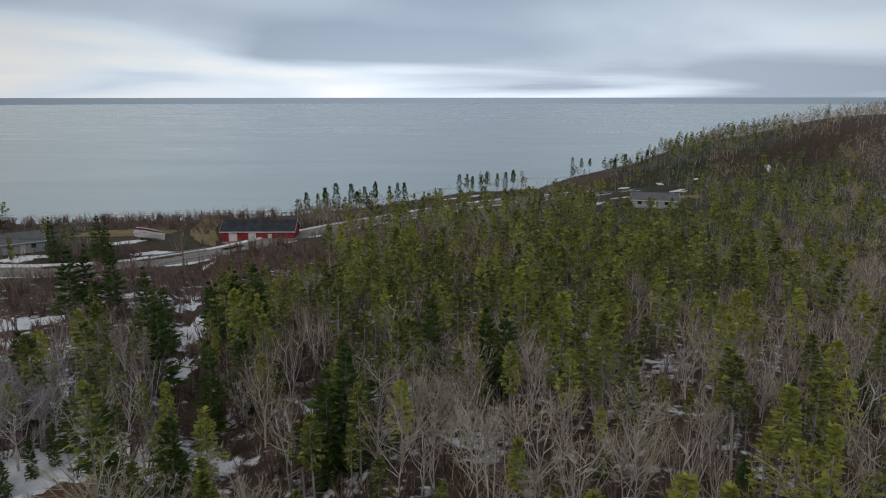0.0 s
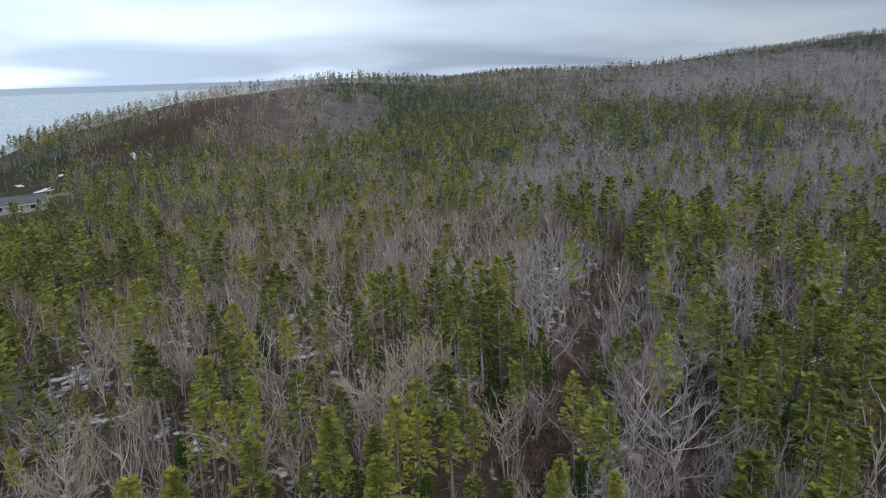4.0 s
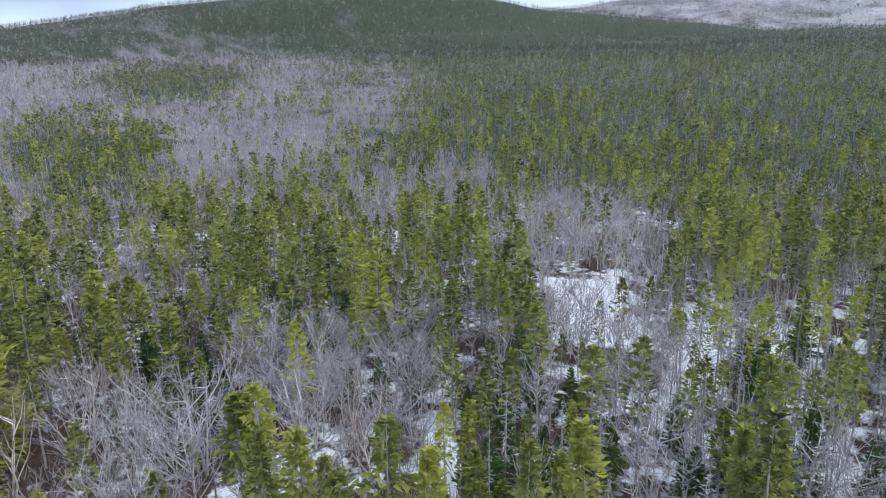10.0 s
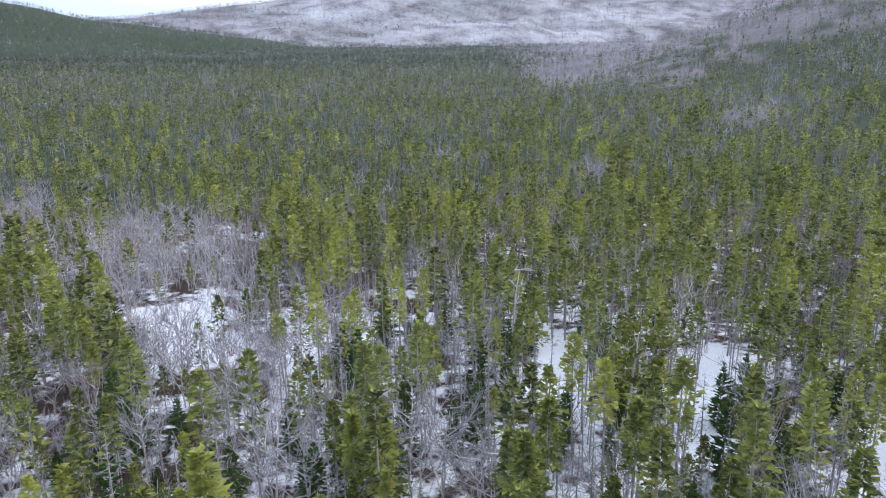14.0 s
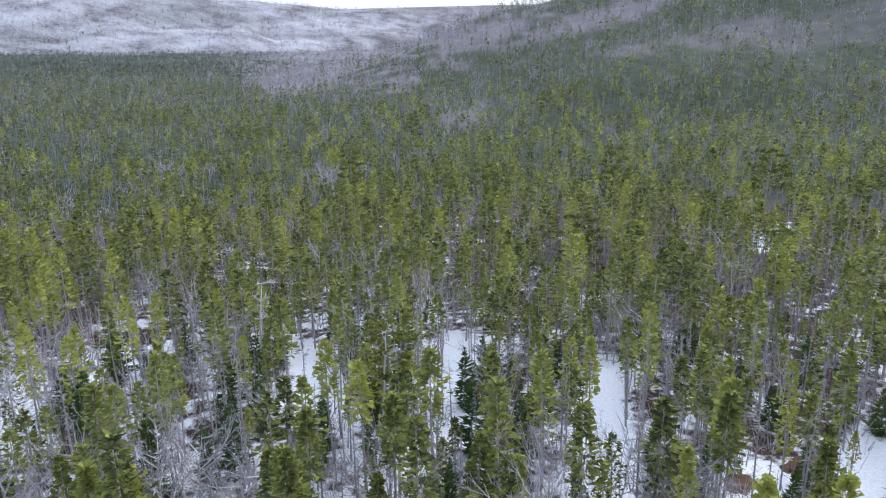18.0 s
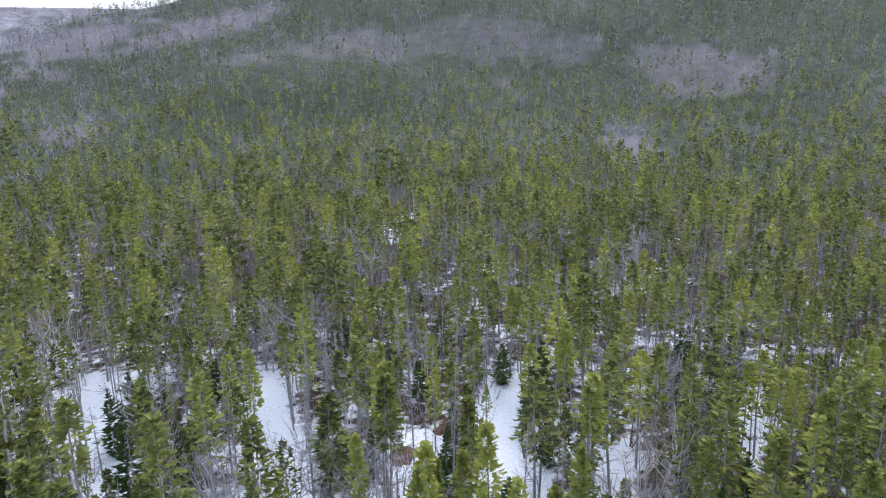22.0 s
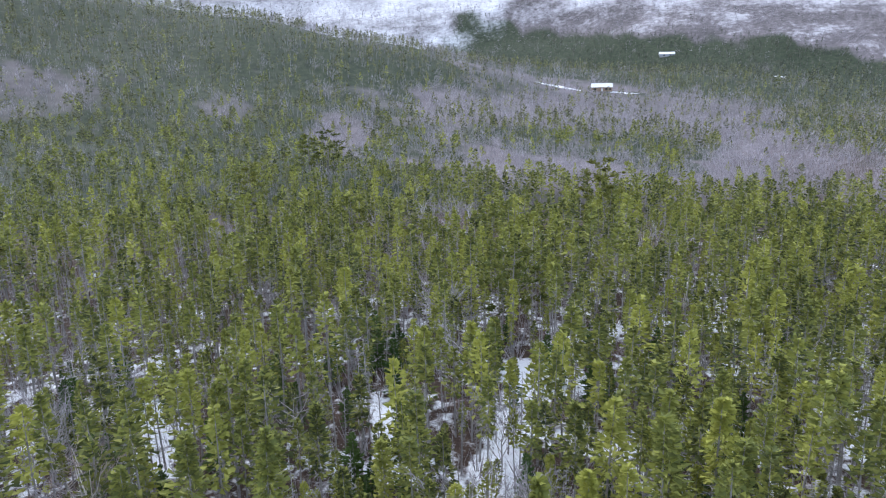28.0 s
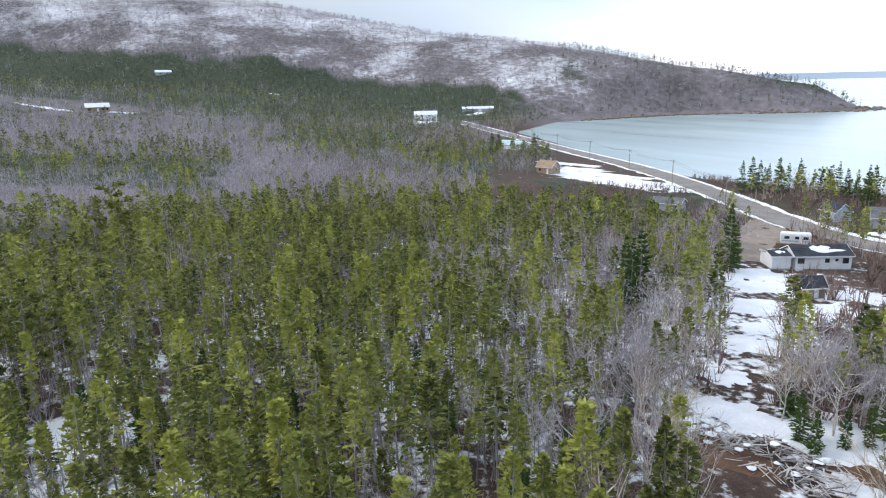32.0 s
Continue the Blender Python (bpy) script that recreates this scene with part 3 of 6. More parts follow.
ground_mesh.attributes.new("evergreen", "FLOAT", "POINT").data.foreach_set("value", evergreen(gx, gy).astype(np.float32))
ground = tagged(new("ground", ground_mesh), "forest floor of brown leaf litter under patchy snow", "ground", kind="structure")

# sea: calm grey water
smat, n, l, b = nodes_of("grey_sea", 0.22)
far_n, near_n = tex(n, l, 0.012, 4.0), tex(n, l, 0.5, 3.0)
stretch = n.new("ShaderNodeMapping")
stretch.inputs["Scale"].default_value = (0.004, 0.02, 1.0)
l.new(n.new("ShaderNodeNewGeometry").outputs["Position"], stretch.inputs["Vector"])
slick = tex(n, l, 1.0, 5.0, 0.6, stretch.outputs[0])
l.new(ramp(n, l, mth(n, l, "ADD", mth(n, l, "MULTIPLY", far_n, 0.4), mth(n, l, "MULTIPLY", slick, 0.6)), [(0.35, (0.27, 0.355, 0.36)), (0.65, (0.32, 0.41, 0.41))]), b.inputs["Base Color"])
l.new(ramp(n, l, slick, [(0.35, (0.20, 0.20, 0.20)), (0.7, (0.27, 0.27, 0.27))]), b.inputs["Roughness"])
b.inputs["Specular IOR Level"].default_value = 0.65
bump(n, l, b, near_n, 0.12, 0.25)
wx, wy, wq = disc_grid(np.geomspace(120, 4900, 40), 240)
water = tagged(new("water", mesh_from("water", np.stack([wx, wy, 0 * wx], 1), wq, [smat])), "calm grey-green sea under an overcast sky", "sea", kind="structure")


# ---------------------------------------------------------------- road, yards, shore
def part(name, bm, material, parent, label=""):
    me = bpy.data.meshes.new(name)
    bm.to_mesh(me)
    bm.free()
    me.materials.append(material)
    ob = new(name, me)
    ob.parent = parent
    if label:
        ob["label"] = label
    return ob


def box_bm(sx, sy, sz, at=(0, 0, 0), bevel=0.0, turn=None):
    """A box of full sizes with its centre at the given place."""
    bm = bmesh.new()
    bmesh.ops.create_cube(bm, size=1.0)
    bmesh.ops.scale(bm, vec=(sx, sy, sz), verts=bm.verts)
    if bevel:
        bmesh.ops.bevel(bm, geom=bm.edges[:], offset=bevel, segments=1, affect="EDGES")
    if turn is not None:
        bmesh.ops.transform(bm, matrix=turn, verts=bm.verts)
    bmesh.ops.translate(bm, vec=at, verts=bm.verts)
    return bm


def prism_bm(profile, length, axis_x=True):
    """A profile in y, z drawn along x, centred."""
    bm = bmesh.new()
    lo = [bm.verts.new((-length / 2, y, z)) for y, z in profile]
    hi = [bm.verts.new((length / 2, y, z)) for y, z in profile]
    bm.faces.new(lo[::-1])
    bm.faces.new(hi)
    for i in range(len(profile)):
        j = (i + 1) % len(profile)
        bm.faces.new((lo[i], lo[j], hi[j], hi[i]))
    bmesh.ops.recalc_face_normals(bm, faces=bm.faces)
    return bm


def tube_bm(a, b_, ra, rb, sides=8):
    bm = bmesh.new()
    a, b_ = Vector(a), Vector(b_)
    bmesh.ops.create_cone(bm, cap_ends=True, segments=sides, radius1=ra, radius2=rb, depth=(b_ - a).length)
    bmesh.ops.transform(bm, matrix=Matrix.Translation((a + b_) / 2) @ (b_ - a).to_track_quat("Z", "Y").to_matrix().to_4x4(), verts=bm.verts)
    return bm


def smooth_line(line, step):
    """A polyline rounded and cut into even steps."""
    pts = np.array(line, float)
    for _ in range(3):
        q, r_ = 0.75 * pts[:-1] + 0.25 * pts[1:], 0.25 * pts[:-1] + 0.75 * pts[1:]
        pts = np.concatenate([pts[:1], np.stack([q, r_], 1).reshape(-1, 2), pts[-1:]])
    d = np.concatenate([[0], np.cumsum(np.hypot(*np.diff(pts, axis=0).T))])
    s = np.arange(0, d[-1], step)
    return np.stack([np.interp(s, d, pts[:, 0]), np.interp(s, d, pts[:, 1])], 1)


def strip(name, line, offsets, lift, mat, ragged=0.0, seed=1, heights=None):
    """A ribbon laid on the ground along a line, between sideways offsets; heights lift each edge."""
    k = np.random.RandomState(seed)
    t = np.gradient(line, axis=0)
    t /= np.hypot(t[:, 0], t[:, 1])[:, None] + 1e-9
    nrm = np.stack([t[:, 1], -t[:, 0]], 1)
    rows = []
    for i, o in enumerate(offsets):
        p = line + nrm * (o + ragged * k.normal(size=len(line)))[:, None] if ragged else line + nrm * o
        z = land(p[:, 0], p[:, 1]) + lift + (heights[i] if heights else 0)
        rows.append(np.column_stack([p, z]))
    v = np.concatenate(rows)
    m, c = len(line), len(offsets)
    f = [(i * m + j, (i + 1) * m + j, (i + 1) * m + j + 1, i * m + j + 1) for i in range(c - 1) for j in range(m - 1)]
    me = mesh_from(name, v, np.array(f), [mat], shade=True)
    return new(name, me)


def patch_of(name, x0, y0, rx, ry, turn, lift, mat, seed, label, category, ragged=0.3):
    """An irregular patch laid on the ground."""
    k = np.random.RandomState(seed)
    seg, rings = 48, 8
    a = np.linspace(0, 2 * math.pi, seg, endpoint=False)
    edge = 1 + ragged * (0.5 * np.sin(2 * a + k.uniform(0, 6)) + 0.4 * np.sin(5 * a + k.uniform(0, 6)) + 0.35 * np.sin(9 * a + k.uniform(0, 6)) + 0.3 * k.normal(size=seg) * 0.6)
    vs, fs = [], []
    c, s = math.cos(radians(turn)), math.sin(radians(turn))
    for i in range(rings + 1):
        q = i / rings
        px, py = rx * q * edge * np.cos(a), ry * q * edge * np.sin(a)
        x, y = x0 + px * c - py * s, y0 + px * s + py * c
        vs.append(np.column_stack([x, y, land(x, y) + lift * (1 - 0.9 * q ** 4)]))
    for i in range(rings):
        for j in range(seg):
            j2 = (j + 1) % seg
            fs.append((i * seg + j, (i + 1) * seg + j, (i + 1) * seg + j2, i * seg + j2))
    return tagged(new(name, mesh_from(name, np.concatenate(vs), np.array(fs), [mat], shade=True)), label, category, kind="structure")


road_line = smooth_line(ROAD, 3.0)
tagged(strip("road", road_line, (-3.6, -1.8, 0, 1.8, 3.6), 0.10, M["asphalt"]), "worn grey two-lane coast road, wet and salt-stained", "road", kind="structure")
tagged(strip("shoulder", road_line, (3.6, 4.9), 0.09, M["gravel"], 0.15, 2), "gravel shoulder of the coast road", "road edge", kind="structure")
tagged(strip("shoulder", road_line, (-4.9, -3.6), 0.09, M["gravel"], 0.15, 3), "gravel shoulder of the coast road", "road edge", kind="structure")
tagged(strip("snowbank", road_line, (-6.2, -5.2, -4.4), 0.05, M["snow"], 0.28, 4, (0, 0.35, 0)), "ploughed snow along the seaward road edge", "snow", kind="structure")
tagged(strip("snowbank", road_line, (4.5, 5.1, 5.8), 0.05, M["snow"], 0.35, 5, (0, 0.28, 0)), "ploughed snow along the inland road edge", "snow", kind="structure")
drive = smooth_line([(-118, 147), (-109, 133), (-101, 119), (-93, 108), (-86, 100)], 2.0)
tagged(strip("driveway", drive, (-5.0, -2.5, 0, 2.5, 5.0), 0.09, M["gravel"], 0.3, 6), "brown gravel driveway beside the white bungalow", "driveway", kind="structure")
track = smooth_line([(-49, 166), (-58, 174), (-64, 186), (-66, 200), (-70, 218)], 2.0)
tagged(strip("beach_track", track, (-3.2, -1.5, 0, 1.5, 3.2), 0.10, M["grass"], 0.3, 7), "sandy track from the road to the beach", "track", kind="structure")

SNOW = [(-180, 156, 17, 8, 28, "open snowfield beside the coast road"), (-212, 166, 20, 7, 22, "open snowfield beside the coast road"), (-197, 159, 24, 10, 24, "open snowfield beside the coast road"), (-246, 176, 14, 5, 20, "open snowfield beside the coast road"), (-228, 170, 12, 5, 22, "open snowfield beside the coast road"),
        (-79, 93, 7, 6, 40, "trodden snow in the yard of the bungalow"), (-66, 79, 5, 11, -38, "snow-covered drive between thickets"), (-72, 90, 9, 5, 20, "trodden snow in the yard of the bungalow"),
        (-56, 65, 3.5, 6, -42, "snow-covered drive between thickets"), (-64, 96, 8, 4, 40, "thin snow over the lawn"), (-42, 49, 4.5, 3, 30, "snow patch in a clearing"), (-36, 51, 4, 2.2, 10, "snow patch in a clearing"),
        (-49, 55, 3, 2.2, 0, "snow patch in a clearing"), (-29.5, 48, 3.2, 1.6, 0, "snow patch beside bare earth")] + [
        (69, -58, 4, 2.4, 30, "snowy glade under bare trees"), (61, -60, 3, 2, 30, "snowy glade under bare trees"),
        (-43, 118, 2.2, 6, 12, "snow along the creek bed"), (-37, 102, 2, 7, 20, "snow along the creek bed"),
        (-34, 86, 2, 6, 15, "snow along the creek bed"), (-78, 171, 5, 2.5, 20, "snow in the brush by the shore"), (-66, 158, 4, 1.4, 30, "snow beside the bridge"), (-50, 148, 3, 1.6, 60, "snow beside the bridge"), (-92, 152, 5, 2, 10, "snow beside the road"),
        (-34, 54, 5, 3, 0, "snow patch in a clearing"), (-26, 56, 3.5, 2.5, 0, "snow patch in a clearing"),
        (-512, 4, 12, 4, 80, "snowy clearing round a cabin"), (-508, -38, 14, 4, 85, "snowy clearing round a cabin"), (-564, 249, 16, 9, -60, "snowy yard of a far house"), (-550, 240, 9, 6, -60, "snowy yard of a far house"),
        (-628, 334, 18, 5, -60, "snowy yard of a far house"), (-773, 164, 10, 6, 10, "snowy clearing on a far slope"), (-915, 66, 9, 4, 10, "snowy clearing on a far slope"), (78, 246, 14, 3, 20, "snow on the verge of the lane"),
        (52, 226, 8, 2.0, 50, "snow on the verge of the lane"), (12, 256, 10, 2, 35, "snow by the shore trees")]
for i, (px, py, rx, ry, tn, lb) in enumerate(SNOW):
    patch_of("snow_patch", px, py, rx, ry, tn, 0.10 + 0.002 * i, M["snow"], 40 + i, lb, "snow")
for i, (px, py, rx, ry, tn) in enumerate([(-28.5, 50.5, 4, 2.6, 0), (-37, 42, 4.5, 2.6, 20), (-24, -49, 2.6, 1.2, 30), (-18, -46, 1.6, 1.0, 60), (2, -62, 1.0, 1.6, 0), (-57, 151, 4, 2.5, 40)]):
    patch_of("bare_earth", px, py, rx, ry, tn, 0.06, M["earth"], 90 + i, "bare reddish-brown earth at the edge of the snow", "bare earth", 0.16)
for i, (px, py, rx, ry, tn) in enumerate([(-97, 119, 6, 2, 30), (-132, 148, 7, 3, 30), (-47, 171, 9, 3, 10), (84, 236, 9, 5, 30), (-84, 186, 12, 7, 0)]):
    patch_of("dead_grass", px, py, rx, ry, tn, 0.05, M["grass"], 100 + i, "flattened straw-coloured winter grass", "grass")
beach_line = smooth_line([(-206, 222), (-160, 224), (-143, 226), (-85, 233), (-58, 240), (-29, 263)], 3.0)
tagged(strip("beach", beach_line, (-2.5, 2, 7, 11), 0.05, M["rock"], 0.3, 8), "wet shingle beach with scattered boulders", "beach", kind="structure")

# boulders along the shores
rock_rng = np.random.RandomState(5)


def rock_bm(size, seed):
    bm = bmesh.new()
    bmesh.ops.create_icosphere(bm, subdivisions=1, radius=size)
    k = np.random.RandomState(seed)
    for v in bm.verts:
        v.co = Vector((v.co.x * k.uniform(0.75, 1.3), v.co.y * k.uniform(0.75, 1.3), v.co.z * k.uniform(0.45, 0.8)))
    return bm


rock_shapes = []
for i in range(6):
    me = bpy.data.meshes.new("boulder")
    bm = rock_bm(1.0, 70 + i)
    bm.to_mesh(me)
    bm.free()
    me.materials.append(M["rock"])
    rock_shapes.append(me)
shore_line = smooth_line([(-160, 228), (-143, 230), (-85, 237), (-58, 244), (-28, 267), (-3, 297)], 1.0)
for i in range(90):
    p = shore_line[rock_rng.randint(len(shore_line))]
    x0, y0 = p[0] + rock_rng.normal() * 2, p[1] + rock_rng.uniform(-7, 12)
    q = rock_rng.uniform(0.3, 1.0) * (1 + (rock_rng.rand() < 0.1))
    ob = tagged(new("boulder", rock_shapes[i % 6]), "dark wet boulder on the shingle shore", "boulder", "boulders of the beach")
    ob.matrix_basis = pose(x0, y0, max(at_ground(x0, y0), -0.2) + 0.1 * q, 0, 0, rock_rng.uniform(0, 360)) @ Matrix.Diagonal((q, q, q, 1))
head_line = smooth_line([(-583, 430), (-595, 569), (-526, 663), (-496, 762), (-530, 800)], 2.0)
vs, fs = [], []
for i in range(420):
    p = head_line[rock_rng.randint(len(head_line))]
    me = rock_shapes[i % 6]
    q = rock_rng.uniform(1.0, 3.2)
    x0, y0 = p + rock_rng.normal(size=2) * (3.5 if p[1] < 700 else 8)
    co = np.array([v.co for v in me.vertices]) * q
    fs += [[len(vs) * len(co) + j for j in f.vertices] for f in me.polygons]
    vs.append(co + (x0, y0, max(at_ground(x0, y0), 0) + 0.3))
tagged(new("shore_rocks", mesh_from("shore_rocks", np.concatenate(vs), np.array(fs), [M["rock"]])), "reddish-brown rock ledges at the foot of the headland", "rocks", kind="stuff")
# breaking waves off the beach
vs, fs = [], []
for i in range(70):
    p = shore_line[rock_rng.randint(0, 120)]
    x0, y0 = p[0] + rock_rng.normal() * 4, p[1] + rock_rng.uniform(2, 22)
    w, d = rock_rng.uniform(1.5, 7), rock_rng.uniform(0.25, 0.7)
    m = 7
    for j in range(m):
        u_ = j / (m - 1) * 2 - 1
        h = d * (1 - u_ * u_) * rock_rng.uniform(0.6, 1.2)
        vs += [(x0 + u_ * w, y0 - h + rock_rng.normal() * 0.15, 0.04), (x0 + u_ * w, y0 + rock_rng.normal() * 0.1, 0.04 + 0.35 * h), (x0 + u_ * w, y0 + h, 0.04)]
        if j:
            b0 = len(vs) - 6
            fs += [(b0, b0 + 3, b0 + 4, b0 + 1), (b0 + 1, b0 + 4, b0 + 5, b0 + 2)]
tagged(new("surf", mesh_from("surf", np.array(vs), np.array(fs), [M["foam"]])), "low white surf breaking on the shoals", "surf", kind="stuff")


# ---------------------------------------------------------------- buildings
def building(name, label, category, x, y, turn, L, W, wall_h, rise, wall_mat, roof_mat, doors=(), windows=(), roof_snow=False, overhang=0.35, chimney=False, group=""):
    """A gabled house, long axis along local x. Doors and windows: (side, place along, width, height, sill); sides f(-y), b(+y), l(-x), r(+x)."""
    z = min(at_ground(x + a, y + b_) for a in (-3, 0, 3) for b_ in (-3, 0, 3))
    root = tagged(new(name), label, category, group)
    root.matrix_basis = pose(x, y, z, 0, 0, turn)
    th = 0.2
    part("foundation", box_bm(L - 0.1, W - 0.1, 1.0, (0, 0, -0.2)), M["concrete"], root)
    base = 0.3
    for sgn, nm in ((-1, "f"), (1, "b")):
        openings = sorted([(d[1], d[2], d[3], d[4]) for d in (*doors, *windows) if d[0] == nm])
        bm = bmesh.new()
        cur = -L / 2

        def slab(x0, x1, z0, z1):
            if x1 - x0 > 0.01 and z1 - z0 > 0.01:
                m = bmesh.ops.create_cube(bm, size=1.0)["verts"]
                bmesh.ops.scale(bm, vec=(x1 - x0, th, z1 - z0), verts=m)
                bmesh.ops.translate(bm, vec=((x0 + x1) / 2, sgn * (W / 2 - th / 2), base + (z0 + z1) / 2), verts=m)
        for c, w, h, s in openings:
            slab(cur, c - w / 2, 0, wall_h)
            slab(c - w / 2, c + w / 2, 0, s)
            slab(c - w / 2, c + w / 2, s + h, wall_h)
            cur = c + w / 2
        slab(cur, L / 2, 0, wall_h)
        bmesh.ops.remove_doubles(bm, verts=bm.verts, dist=0.001)
        part("wall", bm, wall_mat, root)
    for sgn, nm in ((-1, "l"), (1, "r")):
        bm = prism_bm([(-W / 2 + th, base), (W / 2 - th, base), (W / 2 - th, base + wall_h), (0, base + wall_h + rise * (1 - 2 * th / W)), (-W / 2 + th, base + wall_h)], th)
        bmesh.ops.translate(bm, vec=(sgn * (L / 2 - th / 2), 0, 0), verts=bm.verts)
        part("gable_wall", bm, wall_mat, root)
    slope = math.hypot(W / 2, rise)
    ang = math.atan2(rise, W / 2)
    for sgn in (-1, 1):
        run = slope + overhang
        bm = box_bm(L + 2 * overhang, run, 0.14, (0, 0, 0), 0.02, Matrix.Rotation(-sgn * ang, 4, "X"))
        bmesh.ops.translate(bm, vec=(0, sgn * (math.cos(ang) * run / 2), base + wall_h + rise - math.sin(ang) * run / 2 + 0.08), verts=bm.verts)
        panel = part("roof_panel", bm, roof_mat, root)
        # courses of shingle
        for c in range(1, int(run / 0.55)):
            q = c * 0.55
            bm = box_bm(L + 2 * overhang - 0.04, 0.09, 0.035, (0, 0, 0), 0, Matrix.Rotation(-sgn * ang, 4, "X"))
            bmesh.ops.translate(bm, vec=(0, sgn * math.cos(ang) * q, base + wall_h + rise - math.sin(ang) * q + 0.165), verts=bm.verts)
            part("shingle_course", bm, roof_mat, panel)
        if roof_snow:
            k = np.random.RandomState(int(abs(x * 7 + sgn)))
            for j in range(roof_snow):
                ln, dp, q = k.uniform(0.10, 0.24) * L, k.uniform(0.14, 0.34) * slope, k.uniform(0.3, 0.7) * slope
                bm = bmesh.new()
                ring = [(ln * f * math.cos(a), dp * f * math.sin(a)) for a, f in ((6.283 * m / 14, k.uniform(0.6, 1.0)) for m in range(14))]
                top_f = bm.faces.new([bm.verts.new((cx, cy, 0.0)) for cx, cy in ring])
                up_v = [v for v in bmesh.ops.extrude_face_region(bm, geom=[top_f])["geom"] if isinstance(v, bmesh.types.BMVert)]
                bmesh.ops.translate(bm, vec=(0, 0, 0.07), verts=up_v)
                bmesh.ops.scale(bm, vec=(0.9, 0.9, 1), verts=up_v)
                bmesh.ops.recalc_face_normals(bm, faces=bm.faces)
                bmesh.ops.transform(bm, matrix=Matrix.Rotation(-sgn * ang, 4, "X"), verts=bm.verts)
                bmesh.ops.translate(bm, vec=(k.uniform(-0.5, 0.5) * (L - 2 * ln), sgn * math.cos(ang) * q, base + wall_h + rise - math.sin(ang) * q + 0.16 + 0.006 * j), verts=bm.verts)
                part("roof_snow", bm, M["snow"], panel, "melting snow on the roof")
        part("fascia", box_bm(L + 2 * overhang, 0.04, 0.2, (0, sgn * (math.cos(ang) * run + 0.02), base + wall_h + rise - math.sin(ang) * run + 0.06)), M["trim"], root)
    for sgn in (-1, 1):
        for s2 in (-1, 1):
            bm = box_bm(0.05, slope + overhang, 0.18, (0, 0, 0), 0, Matrix.Rotation(-s2 * ang, 4, "X"))
            run = slope + overhang
            bmesh.ops.translate(bm, vec=(sgn * (L / 2 + overhang + 0.03), s2 * math.cos(ang) * run / 2, base + wall_h + rise - math.sin(ang) * run / 2 + 0.05), verts=bm.verts)
            part("barge_board", bm, M["trim"], root)
    for is_door, things in ((True, doors), (False, windows)):
        for side, c, w, h, s in things:
            if side in "fb":
                sg = -1 if side == "f" else 1
                def place(bm, out=0.0):
                    bmesh.ops.translate(bm, vec=(c, sg * (W / 2 - th / 2 + out), base + s + h / 2), verts=bm.verts)
                    return bm
                sizes = lambda a, b_, d: (a, d, b_)
            else:
                sg = -1 if side == "l" else 1
                def place(bm, out=0.0):
                    bmesh.ops.translate(bm, vec=(sg * (L / 2 - th / 2 + out), c, base + s + h / 2), verts=bm.verts)
                    return bm
                sizes = lambda a, b_, d: (d, a, b_)
            deep = 0.0 if side in "fb" else th / 2 + 0.02
            if is_door:
                d = part("door", place(box_bm(*sizes(w - 0.02, h - 0.02, 0.06), bevel=0.01), deep), M["trim"], root, "white painted door")
                for k in (-1, 1):
                    inset = box_bm(*sizes(w * 0.7, h * 0.36, 0.03))
                    bmesh.ops.translate(inset, vec=(0, 0, k * h * 0.22), verts=inset.verts)
                    part("door_panel", place(inset, deep + sg * 0.035), M["white"], d)
                knob = tube_bm((0, 0, 0), (0.001, -0.06, 0) if side in "fb" else (-0.06, 0.001, 0), 0.035, 0.03, 6)
                bmesh.ops.translate(knob, vec=(w * 0.4, sg * 0.05, 0) if side in "fb" else (sg * 0.05, w * 0.4, 0), verts=knob.verts)
                part("door_knob", place(knob, deep + sg * 0.03), M["steel"], d, "steel knob")
            else:
                win = part("window", place(box_bm(*sizes(w - 0.02, h - 0.02, 0.04)), deep), M["glass"], root, "dark window pane")
                for k in (-1, 1):
                    bar = box_bm(*sizes(0.08, h + 0.12, 0.07))
                    bmesh.ops.translate(bar, vec=(k * w / 2, 0, 0) if side in "fb" else (0, k * w / 2, 0), verts=bar.verts)
                    part("window_frame", place(bar, deep + sg * 0.09 * (side in "fb")), M["trim"], win)
                    bar = box_bm(*sizes(w + 0.12, 0.09, 0.075))
                    bmesh.ops.translate(bar, vec=(0, 0, k * h / 2), verts=bar.verts)
                    part("window_sill", place(bar, deep + sg * 0.09 * (side in "fb")), M["trim"], win)
                part("mullion", place(box_bm(*sizes(0.05, h, 0.06)), deep + sg * 0.03), M["trim"], win)
    if chimney:
        part("chimney", box_bm(0.6, 0.6, 1.5, (L * 0.15, 0, base + wall_h + rise + 0.35), 0.03), M["concrete"], root)
    return root


HOUSE_TURN = math.degrees(math.atan2(11.4, 6.0))
building("white_bungalow", "long white bungalow with dark snow-dusted roof", "house", -78.9, 109.2, HOUSE_TURN, 9.4, 5.6, 2.35, 1.25, M["white"], M["darkroof"],
         doors=[("f", -1.2, 0.95, 2.05, 0.05)], windows=[("f", 0.6, 0.8, 0.8, 1.1), ("f", 2.2, 0.55, 0.5, 1.35), ("f", 3.7, 1.1, 1.0, 0.95), ("r", 0.0, 1.1, 1.0, 1.0), ("f", -3.8, 1.2, 1.0, 1.0)], roof_snow=4)
building("lean_to", "low white porch wing with snow on its roof", "porch", -82.0, 102.8, HOUSE_TURN, 3.2, 5.0, 2.1, 0.5, M["white"], M["darkroof"], doors=[("f", 0.4, 0.9, 1.95, 0.05)], roof_snow=3, overhang=0.2)
